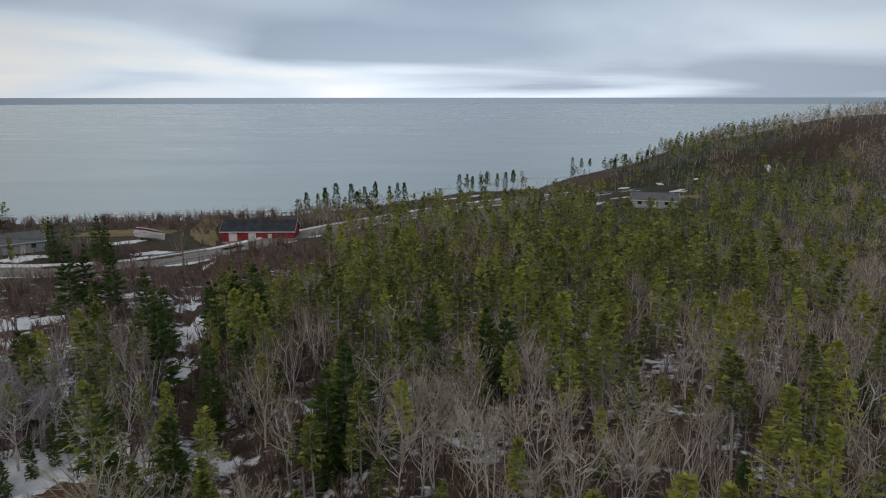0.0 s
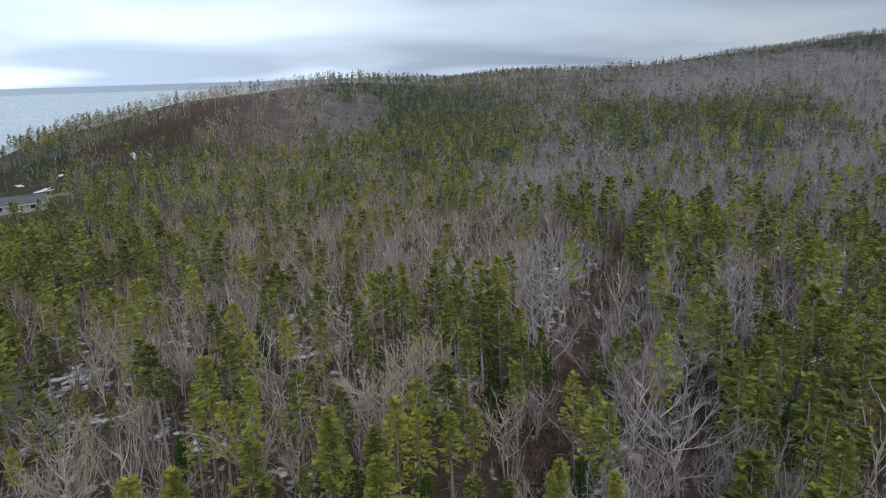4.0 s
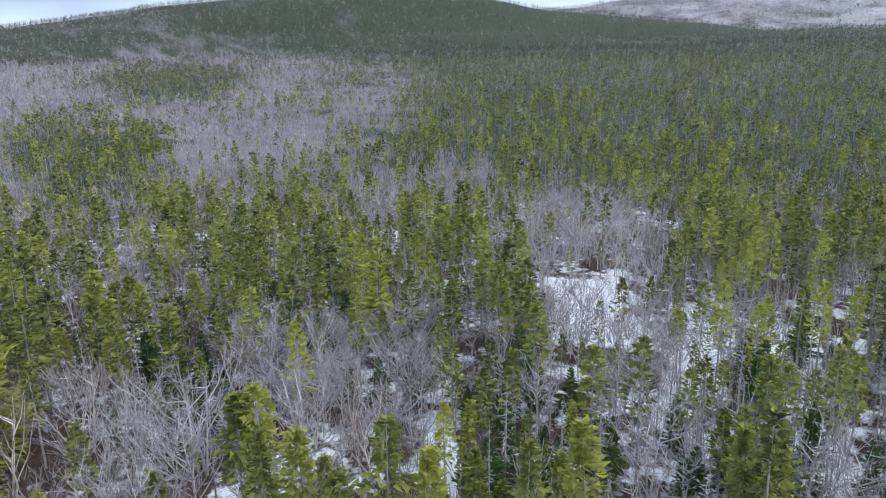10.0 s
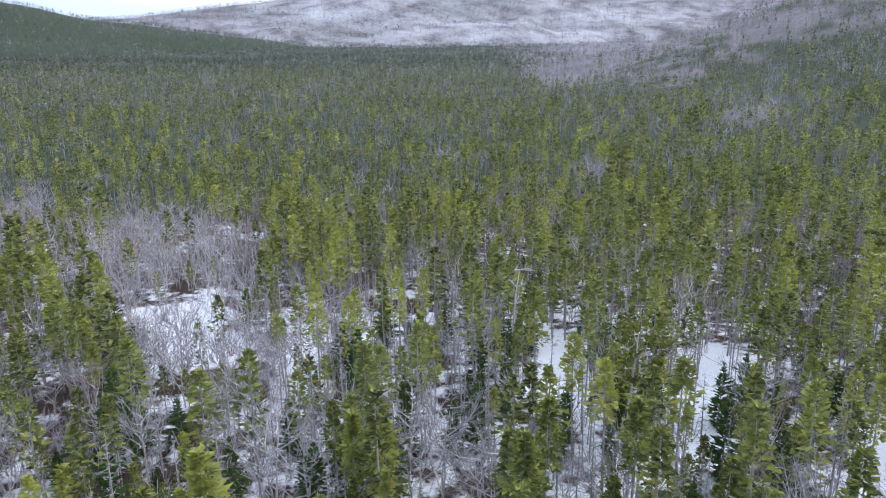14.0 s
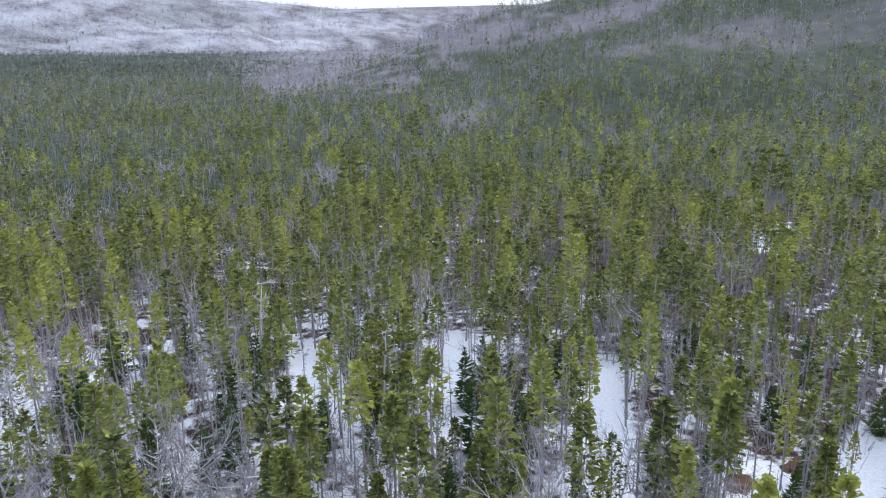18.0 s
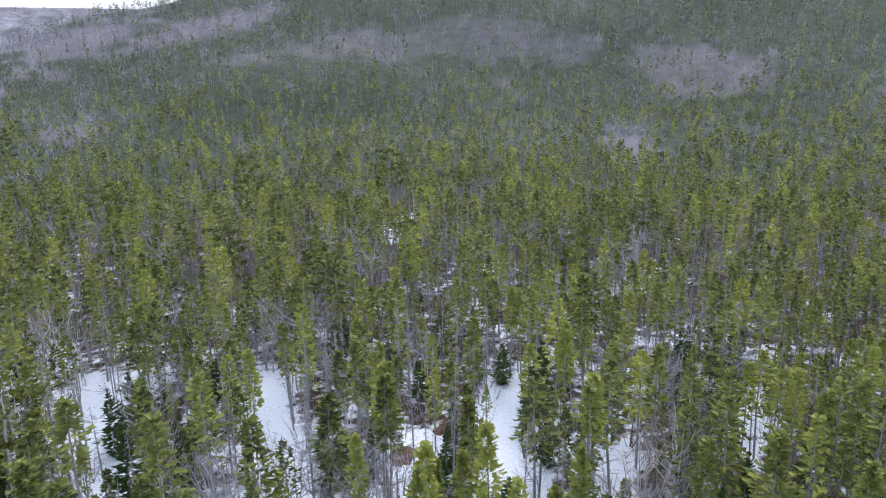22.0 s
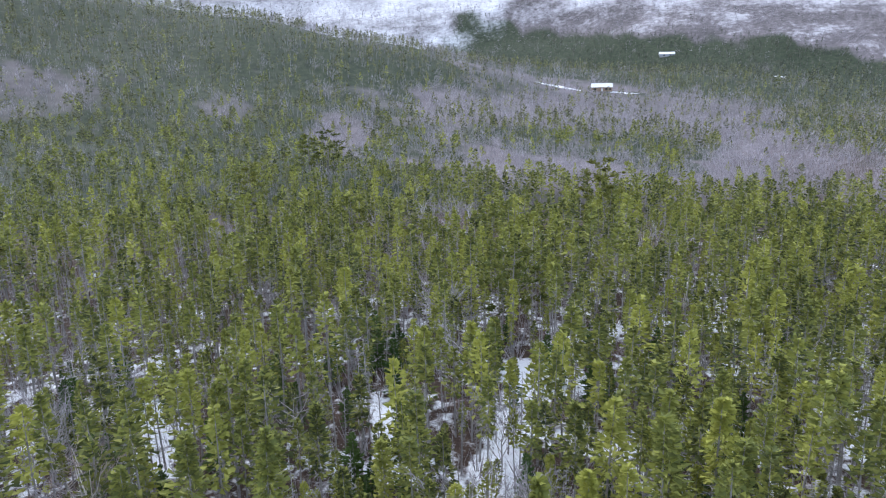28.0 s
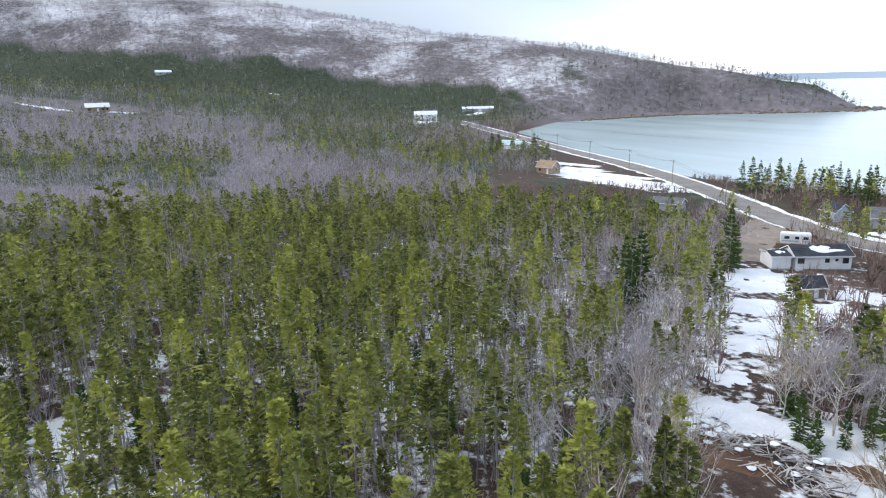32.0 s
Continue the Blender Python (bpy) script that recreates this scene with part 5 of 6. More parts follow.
def hardwood(seed, h, r, limbs, subs, twigs, stems=1, upright=0.6, thick=1.0):
    """A leafless broadleaf: a stem that forks into rising limbs, branches that fan out and a rounded veil of twigs."""
    rnd = np.random.RandomState(seed)
    trunk, crown, limb = [], [], []
    for s in range(stems):
        a0 = rnd.uniform(0, 6.3)
        tilt = np.array((math.cos(a0), math.sin(a0), 0)) * rnd.uniform(0.05, 0.26 if stems > 1 else 0.08)
        r0 = 0.010 * h + 0.015
        p0, pts = np.array((0, 0, -0.4)), []
        ht = h * rnd.uniform(0.85, 1.0)
        for k in range(4):
            p1 = (np.array((0, 0, 1.0)) + tilt) * ht * (k + 1) / 4 * 0.78 + rnd.normal(size=3) * 0.015 * h
            prism(trunk, p0, p1, r0 * (1 - k * 0.22), r0 * (1 - (k + 1) * 0.22), rnd, True)
            pts.append((p0, p1))
            p0 = p1
        count = max(2, limbs // stems)
        for i in range(count):
            t = 0.2 + 0.76 * (i + rnd.uniform(0, 1)) / count
            seg = pts[min(3, int(t * 4))]
            base = seg[0] + (seg[1] - seg[0]) * ((t * 4) % 1)
            a = 2.4 * i + rnd.uniform(-0.5, 0.5)
            out = r * rnd.uniform(0.75, 1.1) * math.sqrt(max(0.15, 1.1 - t * 0.85))
            rise = ht * (0.98 - 0.78 * t) * rnd.uniform(0.6, 0.95) * (0.6 + 0.4 * upright)
            tip = base + np.array((out * math.cos(a), out * math.sin(a), rise))
            elbow = base + (tip - base) * 0.5 + np.array((0.1 * out * math.cos(a), 0.1 * out * math.sin(a), -0.10 * rise))
            if thick > 1:
                sliver(limb, base, elbow, r0 * 0.45, rnd)
                sliver(limb, base, tip, r0 * 0.3, rnd)
            else:
                prism(limb, base, elbow, r0 * 0.5, r0 * 0.3, rnd)
                prism(limb, elbow, tip, r0 * 0.3, 0.014, rnd)
            ln = np.linalg.norm(tip - base)
            lead = (tip - elbow) / np.linalg.norm(tip - elbow)
            for j in range(subs):
                f = rnd.uniform(0.15, 1.0)
                sb = base + (elbow - base) * f * 2 if f < 0.5 else elbow + (tip - elbow) * (f * 2 - 1)
                w2 = lead + rnd.normal(size=3) * 0.42
                w2 /= np.linalg.norm(w2)
                l2 = ln * rnd.uniform(0.25, 0.45)
                st = sb + w2 * l2
                sliver(crown, sb, st, 0.028 * thick, rnd)
                for q in range(twigs):
                    g = sb + (st - sb) * rnd.uniform(0.25, 1.0)
                    w3 = w2 + rnd.normal(size=3) * 0.34
                    sliver(crown, g, g + w3 * l2 * rnd.uniform(0.3, 0.6), (0.011 + 0.008 * rnd.rand()) * thick, rnd)
    return trunk, crown, limb


def haze_tree(seed, h, r, n, w):
    """A far leafless tree: a stem, a few limbs and a rounded cloud of fine twigs."""
    rnd = np.random.RandomState(seed)
    out = []
    sliver(out, (0, 0, -0.3), (0, 0, h * 0.7), min(1.4 * w, 0.14), rnd)
    heart = np.array((0, 0, 0.5 * h))
    for i in range(n):
        a, u_ = rnd.uniform(0, 6.3), rnd.uniform(-0.55, 1.0)
        q = math.sqrt(max(0.0, 1 - u_ * u_)) * rnd.uniform(0.55, 1.05)
        tip = heart + np.array((r * q * math.cos(a), r * q * math.sin(a), h * 0.5 * u_))
        way = np.array((0.5 * math.cos(a) * q, 0.5 * math.sin(a) * q, 0.9)) + rnd.normal(size=3) * 0.3
        sliver(out, tip - way * r * rnd.uniform(0.3, 0.6), tip, w, rnd)
    return out


def tri_mesh(name, tris, mat, limbs=(), bark=None):
    """Triangles as one mesh; the limbs of a leafless crown wear bark."""
    v, back = np.unique(np.array(list(tris) + list(limbs), float).reshape(-1, 3).round(4), axis=0, return_inverse=True)
    return mesh_from(name, v, back.reshape(-1, 3), [mat, bark] if bark else [mat], mat_idx=np.arange(len(tris) + len(limbs)) >= len(tris))


def pine(seed, h, r):
    """A broad old pine: bare stem, tiered limbs with plumes of long needles."""
    rnd = np.random.RandomState(seed)
    trunk, crown = [], []
    top = np.array((*rnd.normal(size=2) * 0.03 * h, h))
    prism(trunk, (0, 0, -0.4), top * 0.5, 0.2, 0.13, rnd, True)
    prism(trunk, top * 0.5, top, 0.13, 0.02, rnd, True)
    for i in range(15):
        t = 0.38 + 0.6 * i / 15
        a = 2.4 * i + rnd.uniform(-0.4, 0.4)
        ln = r * (1.1 - t) ** 0.5 * rnd.uniform(0.8, 1.3)
        base, tip = top * t, top * t + ln * np.array((math.cos(a), math.sin(a), rnd.uniform(0.1, 0.5)))
        sliver(trunk, base, tip, 0.05, rnd)
        for q in range(12):
            p = base + (tip - base) * rnd.uniform(0.35, 1.05) + rnd.normal(size=3) * (0.28, 0.28, 0.1)
            for s in range(4):
                w = rnd.normal(size=3) * (1, 1, 0.5) + np.array((math.cos(a), math.sin(a), 0.6))
                spray(crown, p, w / np.linalg.norm(w), rnd.uniform(0.4, 0.75), 0.13, 0, rnd)
    return trunk, crown


# ---------------------------------------------------------------- trees: where they stand
rng = np.random.RandomState(11)
YARDS = [(-79, 108, 11), (-78, 96, 6), (-97, 117, 11), (-64, 84, 7), (-110, 135, 9), (-60, 152, 10), (-48, 178, 15), (-70, 172, 14), (-92, 178, 14), (-108, 190, 12), (-196, 159, 20), (-230, 168, 16), (-245, 176, 12), (-150, 150, 8), (-58, 69, 4), (-35, 45, 6),
         (-30, 50, 4), (-42, 49, 4), (-53, 52, 3.5), (69, 218, 12), (74, 240, 16), (31, 218, 7), (-223, 149, 8), (-317, 190, 12), (-109, 157, 7), (-97, 159, 8), (-139, 131, 6), (-514, -7, 22), (-530, -50, 14), (-575, 254, 26), (-638, 340, 20), (-919, 64, 14), (-773, 164, 16)] + [(-34, 53, 4)]
GROVES = [(-136, 184, 19), (8, 258, 5), (19, 262, 6), (31, 265, 5), (-29, 220, 8), (-17, 226, 7), (84, 288, 14), (60, 296, 7), (-80, 160, 3), (-33, 203, 9), (-22, 212, 6)]


def open_ground(x, y):
    """Where no tree stands: road, yards, shore, creek, glades."""
    s, r = coast_way(x, y), np.hypot(x, y)
    rd, _ = along(ROAD, x, y)
    cd, _ = along(CREEK, x, y)
    shut = (s < np.where((x < -440) & (r > 500), 9, 20)) | (rd < 9) | ((cd < np.where(x > 0, 1.8, 3.0)) & (r > 30))
    for px, py, q in YARDS:
        shut |= np.hypot(x - px, y - py) < q * (1 + 0.25 * np.sin(3 * np.arctan2(y - py, x - px) + px))
    az = bearing(x, y)
    for a, r0, r1, half in GLADES:
        side = np.abs(r * np.sin(np.radians(az - a)))
        shut |= (np.abs(az - a) < 30) & (r > r0 - 1) & (r < r1 + 1) & (side + 0.9 * waves(x, y, 7, 61) < half * 0.85)
    # west of the yards the snowfield lies open down to the road
    shut |= (rd < 24) & (x > -265) & (x < -130) & (land(x, y) < 8) & (y < 190)
    # the strip of shore by the bridge and the barn carries brush, hardly a tree
    shut |= (s < 78) & (x > -190) & (x < -26) & (y > 152)
    shut |= (s < 60) & (x > -30) & (x < 110)
    # an open lane down to the yards, alder ground by the creek mouth, low growth before the houses
    shut |= (az > 318) & (az < 322.6 + 0.3 * np.sin(r)) & (r > 60) & (r < 128)
    shut |= (az > 315.5 + 0.08 * (62 - r)) & (az < 331) & (r > 34) & (r < 62)
    shut |= (az > 323) & (az < 330) & (r > 79) & (r < 130)
    shut |= (az > 329) & (az < 351) & (r > 121) & (r < 170)
    shut |= (az > 13) & (az < 22) & (r > 187) & (r < 219)
    shut |= (az > 299) & (az < 316) & (r > 168) & (r < 262)
    shut |= (s < 45) & (x < -150) & (x > -440) & (y < 420)
    for a, d in BROAD_MAPLES + TALL_SPRUCES:
        shut |= np.hypot(x - polar(a, d)[0], y - polar(a, d)[1]) < 2.6
    for px, py, q in GROVES:
        shut &= np.hypot(x - px, y - py) > q
    return shut


# single trees that stand out: compass bearing and distance
BROAD_MAPLES = [(106.4, 46), (88.7, 52), (92.9, 53), (135.5, 100), (128.2, 87), (131, 95), (153.6, 44), (165.6, 160), (166.8, 164), (138, 43), (154.3, 183), (94.7, 128), (58.4, 80), (52, 83), (45.6, 92), (98, 50), (70, 46), (79.5, 78)]
TALL_SPRUCES = [(103.2, 90), (104.1, 92), (53.5, 66), (82.5, 58), (84, 60), (96.5, 62), (114, 70)]
SHORE_SPRUCES = [(-38, 204), (-35, 206), (-33, 208), (-30, 210), (-26, 212), (-24, 211), (-22, 216), (-19, 218), (-15, 223), (-12, 225), (-10, 225), (9, 262), (12, 260), (14, 257), (17, 256), (19, 256), (23, 257), (26, 256), (29, 258), (80, 403), (83, 394), (82, 367), (82, 281), (84, 282), (86, 282), (77, 282), (73, 282)]
# compass bearing and distance of the dark spruces along the bay road
BAY_SPRUCES = [(318.7, 234), (319.3, 238), (319.9, 240), (320.5, 238), (321.2, 236), (321.8, 243), (322.5, 240), (324.0, 234), (324.5, 230), (325.1, 231), (325.6, 226), (326.3, 224), (326.9, 219), (327.3, 222), (318.6, 126), (318.2, 123), (302.7, 334), (303.8, 318), (299.2, 326), (299.8, 320), (298.6, 322), (310.8, 94), (311.4, 99), (310.2, 97)]
LONE_SPRUCES = [(-53, 103), (-55, 101), (-50, 104), (-41, 95), (-38, 93), (-29, 88), (-26, 86), (-24, 89), (-31, 92), (-26.5, 50), (-19, 46), (-39, 62), (-84, 149), (-74, 150), (-72, 149), (-9, 53), (-7.5, 54), (5, 67), (7, 68), (-0.5, 72), (-23, 66), (-20, 69), (-32, 76)]


def brown_north(x, y):
    """Where the hardwoods are of the browner sort: the shore side, thinning out eastward."""
    az = bearing(x, y)
    turn = np.minimum(np.abs(az - 8), 360 - np.abs(az - 8))
    return turn + 14 * waves(x, y, 70, 51) < 46


def scatter(r0, r1, density):
    count = int(math.pi * (r1 * r1 - r0 * r0) * density)
    r, a = np.sqrt(rng.uniform(r0 * r0, r1 * r1, count)), rng.uniform(0, 2 * math.pi, count)
    x, y = r * np.sin(a), r * np.cos(a)
    keep = ~open_ground(x, y)
    return x[keep], y[keep]


def spaced(x, y, gap):
    """Thin out a scatter so that stems keep a gap, with a grid of cells."""
    taken, keep = {}, []
    for i in range(len(x)):
        c, d = int(x[i] // gap), int(y[i] // gap)
        if any((x[i] - taken[k][0]) ** 2 + (y[i] - taken[k][1]) ** 2 < gap * gap for k in ((c + p, d + q) for p in (-1, 0, 1) for q in (-1, 0, 1)) if k in taken):
            continue
        taken[(c, d)] = (x[i], y[i])
        keep.append(i)
    return np.array(keep)


def plant(name, label, category, trees, variants, mats):
    """Joined stands: trees as rows x, y, z, height share, turn, tint; variants as lists of triangles (one list a material)."""
    if not len(trees):
        return
    pick = rng.randint(0, len(variants), len(trees))
    vs, tint, mi = [], [], []
    for k, layers in enumerate(variants):
        rows = trees[pick == k]
        if not len(rows):
            continue
        c, s = np.cos(rows[:, 4]), np.sin(rows[:, 4])
        for m, tris in enumerate(layers):
            base = np.array(tris, float).reshape(-1, 3)
            q = np.empty((len(rows), len(base), 3), np.float32)
            sz, wd = rows[:, 3:4], rows[:, 3:4] * rows[:, 6:7]
            q[:, :, 0] = (base[:, 0] * c[:, None] - base[:, 1] * s[:, None]) * wd + rows[:, 0:1]
            q[:, :, 1] = (base[:, 0] * s[:, None] + base[:, 1] * c[:, None]) * wd + rows[:, 1:2]
            q[:, :, 2] = base[:, 2] * sz + rows[:, 2:3]
            vs.append(q.reshape(-1, 3))
            tint.append(np.repeat(rows[:, 5], len(base)))
            mi.append(np.full(len(rows) * (len(base) // 3), m))
    v = np.concatenate(vs)
    me = mesh_from(name, v, np.arange(len(v)).reshape(-1, 3), mats, np.concatenate(tint), "tree", np.concatenate(mi))
    return tagged(new(name, me), label, category, kind="stuff")


def rows_for(x, y, sizes, wide=(0.85, 1.2)):
    k = len(x)
    return np.stack([x, y, land(x, y), rng.uniform(*sizes, k), rng.uniform(0, 6.28, k), rng.uniform(0, 1, k), rng.uniform(*wide, k)], 1)


def thing_kind(name, label, category, group, variants, mats, rows):
    """Single trees as things of trunk and crown, sharing a few shapes."""
    protos = []
    for trunk, crown, *limbs in variants:
        tm, cm = tri_mesh("trunk", trunk, mats[0]), tri_mesh("crown", crown, mats[1], limbs[0] if limbs else (), mats[0])
        protos.append((tm, cm))
    for i, (x, y, z, sz, turn, tint, wd) in enumerate(rows):
        tm, cm = protos[i % len(protos)]
        root = tagged(new(name), label, category, group)
        root.empty_display_size = 0.5
        root.matrix_basis = pose(x, y, z, 0, 0, math.degrees(turn)) @ Matrix.Diagonal((sz * wd, sz * wd, sz, 1))
        for nm, me in (("trunk", tm), ("crown", cm)):
            new(nm, me).parent = root


# nearest stand: single stems
x, y = scatter(24, 128, 0.66)
keep = spaced(x, y, 1.25)
x, y = x[keep], y[keep]
thin = rng.rand(len(x)) < np.interp(bearing(x, y), [0, 60, 120, 200, 290, 310, 330, 360], [0.66, 0.74, 0.90, 0.92, 0.97, 0.85, 0.66, 0.66])
x, y = x[thin], y[thin]
share, az, rr = conifer_share(x, y), bearing(x, y), np.hypot(x, y)
u, u2 = rng.rand(len(x)), rng.rand(len(x))
dead_share = np.interp(az, [0, 60, 120, 160, 200, 240, 280, 310, 360], [0.03, 0.08, 0.22, 0.40, 0.40, 0.30, 0.16, 0.06, 0.03])
fir_share = np.interp(az, [0, 80, 140, 170, 220, 360], [0.08, 0.22, 0.22, 0.14, 0.12, 0.08])
birch_share = np.interp(az, [0, 20, 60, 90, 200, 300, 325, 360], [0.34, 0.46, 0.34, 0.14, 0.08, 0.15, 0.5, 0.34])
kind = np.where(u < share, np.where(u2 < dead_share, 2, np.where(u2 < dead_share + fir_share, 1, 0)), np.where(u2 < birch_share, 4, 3))
# broad hardwood crowns leave more room than spruces
room = (kind < 3) | (rng.rand(len(x)) < np.interp(az, [0, 60, 120, 300, 330, 360], [0.44, 0.5, 0.48, 0.5, 0.44, 0.44]))
x, y, az, rr, kind = x[room], y[room], az[room], rr[room], kind[room]
height_of = np.interp(az, [0, 60, 110, 160, 230, 290, 330, 360], [0.92, 0.95, 0.95, 0.98, 0.92, 0.92, 0.9, 0.92])
NEAR = []
for k, sizes in ((0, (0.5, 1.28)), (1, (0.40, 0.9)), (2, (0.55, 1.1)), (3, (0.62, 1.12)), (4, (0.62, 1.1))):
    sel = np.where(kind == k)[0]
    sel = sel[np.argsort(rr[sel])]
    rows = rows_for(x[sel], y[sel], sizes)
    rows[:, 3] *= height_of[sel] * np.where((az[sel] > 326) & (az[sel] < 352) & (rr[sel] > 92), 0.6, 1.0)
    rows[:, 6] *= np.interp(az[sel], [0, 100, 140, 300, 330, 360], [1.28, 1.25, 1.1, 1.1, 1.28, 1.28]) if k < 2 else 1.0
    NEAR.append(rows)

spruce_near = [spruce(100 + i, (9.6, 9.9, 9.2, 9.8, 9.4, 10.0, 9.5, 9.7)[i], (1.2, 1.45, 1.05, 1.5, 1.25, 1.1, 1.35, 1.0)[i], (0.42, 0.30, 0.52, 0.24, 0.46, 0.56, 0.36, 0.5)[i], 430, 0.37, 60) for i in range(8)]
fir_near = [conifer(200 + i, 8.0, (1.7, 2.0, 1.55)[i], 0.03, 20, 6, 4, 0.2, 4) for i in range(3)]
dead_near = [deadspruce(300 + i, 9.5, (0.8, 1.0, 0.7, 1.2)[i], 70) for i in range(4)]
hard_near = [hardwood(400 + i, 8.8, (3.0, 3.5, 2.7, 3.2, 4.0)[i], 15, 9, 7, (1, 2, 1, 3, 2)[i], 0.6) for i in range(5)]
birch_near = [hardwood(500 + i, 10.0, (1.9, 2.2, 1.7, 2.3)[i], 11, 7, 7, (1, 2, 3, 2)[i], 0.9) for i in range(4)]
LIMIT = 300
thing_kind("spruce_tree", "olive-green spruce with a narrow ragged crown and grey stem", "spruce tree", "spruces of the wood", spruce_near, (M["sprucebark"], M["needles"]), NEAR[0][:LIMIT])
thing_kind("fir_tree", "dark green bushy young fir branched to the snow", "fir tree", "young firs of the wood", fir_near, (M["bark"], M["fir"]), NEAR[1][:LIMIT])
thing_kind("dead_spruce", "dead grey spruce, needleless, with drooping bare twigs", "dead tree", "dead spruces of the wood", dead_near, (M["sprucebark"], M["deadtwigs"]), NEAR[2][:LIMIT])
shoreward = brown_north(NEAR[3][:LIMIT, 0], NEAR[3][:LIMIT, 1])
thing_kind("bare_maple", "leafless grey hardwood with a rounded crown of fine twigs", "bare tree", "leafless hardwoods of the wood", hard_near, (M["palebark"], M["twigs"]), NEAR[3][:LIMIT][~shoreward])
thing_kind("bare_aspen", "leafless beige hardwood with pale limbs and fine twigs", "bare tree", "beige hardwoods of the shore wood", hard_near, (M["palebark"], M["twigs_beige"]), NEAR[3][:LIMIT][shoreward])
thing_kind("birch_tree", "leafless birch with white upright stems and russet twigs", "birch tree", "birches of the wood", birch_near, (M["birchbark"], M["twigs_birch"]), NEAR[4][:LIMIT])

# a clump of hardwoods with firs under them beside the lane
gx2, gy2 = np.array([polar(a, d) for a, d in ((325.2, 66), (327, 69), (325.8, 72), (328.5, 70), (326.6, 63.5), (329.5, 67), (324.8, 74))]).T
thing_kind("bare_maple", "leafless grey-brown hardwood standing over a lane", "bare tree", "hardwoods by the lane", hard_near, (M["birchbark"], M["twigs"]), rows_for(gx2, gy2, (0.85, 1.0)))
gx2, gy2 = np.array([polar(a, d) for a, d in ((324.3, 61.5), (325.5, 60), (327.5, 62), (329, 63), (330.2, 65))]).T
thing_kind("fir_tree", "dark green bushy young fir beside the snowy lane", "fir tree", "firs by the lane", fir_near, (M["bark"], M["fir"]), rows_for(gx2, gy2, (0.5, 0.7)))

gx2, gy2 = np.array([polar(a, d) for a, d in BROAD_MAPLES]).T
thing_kind("bare_maple", "broad silver-grey leafless maple with a domed crown", "bare tree", "broad maples of the wood", [hard_near[4], hard_near[1], hard_near[3]], (M["palebark"], M["twigs"]), rows_for(gx2, gy2, (1.0, 1.2)))
gx2, gy2 = np.array([polar(a, d) for a, d in TALL_SPRUCES]).T
thing_kind("spruce_tree", "tall full-crowned green spruce above the hardwoods", "spruce tree", "tall spruces among hardwoods", [fir_near[0], fir_near[2]], (M["bark"], M["needles"]), rows_for(gx2, gy2, (1.35, 1.65), (0.85, 1.0)))

# tall spruces that stand alone on the alder ground by the creek
gx2, gy2 = np.array(LONE_SPRUCES).T
thing_kind("spruce_tree", "tall dark spruce standing alone among brown alder brush", "spruce tree", "spruces on the alder ground", fir_near, (M["bark"], M["fir"]), rows_for(gx2, gy2, (1.15, 1.5), (0.95, 1.15)))

gx2, gy2 = np.array([polar(a, d) for a, d in BAY_SPRUCES]).T
thing_kind("spruce_tree", "dark full-crowned spruce beside the bay road", "spruce tree", "spruces by the bay road", fir_near, (M["bark"], M["fir"]), rows_for(gx2, gy2, (1.05, 1.45), (0.8, 1.0)))

gx2, gy2 = np.array(SHORE_SPRUCES).T
thing_kind("spruce_tree", "tall dark spruce on the windy shore", "spruce tree", "spruces along the shore", spruce_near, (M["bark"], M["fir"]), rows_for(gx2, gy2, (0.75, 1.1), (1.1, 1.5)))

# the rest of the near wood, joined
spruce_mid = [spruce(600 + i, 9.4, (1.25, 1.5, 1.1, 1.35, 1.2)[i], (0.44, 0.34, 0.52, 0.46, 0.38)[i], 112, 0.54, 20) for i in range(5)]
dead_mid = [deadspruce(620 + i, 9.5, (0.9, 1.1, 0.8)[i], 60, False) for i in range(3)]
hard_mid = [hardwood(640 + i, 9.2, (2.8, 3.3, 2.5)[i], 9, 5, 5, (1, 1, 1)[i], 0.6, 1.5) for i in range(3)]
spruce_fine = [spruce(660 + i, 9.5, (1.2, 1.45, 1.05, 1.3, 1.15, 1.4)[i], (0.44, 0.34, 0.54, 0.46, 0.58, 0.38)[i], 200, 0.43, 36) for i in range(6)]
rest = np.concatenate([NEAR[0][LIMIT:], NEAR[1][LIMIT:]])
close_by = np.hypot(rest[:, 0], rest[:, 1]) < 82
plant("spruce_wood", "dense wood of olive-green spruces", "spruce wood", rest[close_by], spruce_fine, [M["sprucebark"], M["needles_far"]])
plant("spruce_wood", "dense wood of olive-green spruces", "spruce wood", rest[~close_by], spruce_mid, [M["sprucebark"], M["needles_far"]])
plant("dead_spruce_wood", "dead grey spruces standing among the green", "dead trees", NEAR[2][LIMIT:], dead_mid, [M["sprucebark"], M["dead_far"]])
rest = np.concatenate([NEAR[3][LIMIT:], NEAR[4][LIMIT:]])
brown = brown_north(rest[:, 0], rest[:, 1])
plant("bare_wood", "leafless grey hardwoods in a mixed wood", "bare wood", rest[~brown], hard_mid, [M["palebark"], M["twigs_far"], M["palebark"]])
plant("brown_bare_wood", "leafless beige-brown hardwoods by the shore", "bare wood", rest[brown], hard_mid, [M["palebark"], M["twigs_brown"], M["palebark"]])

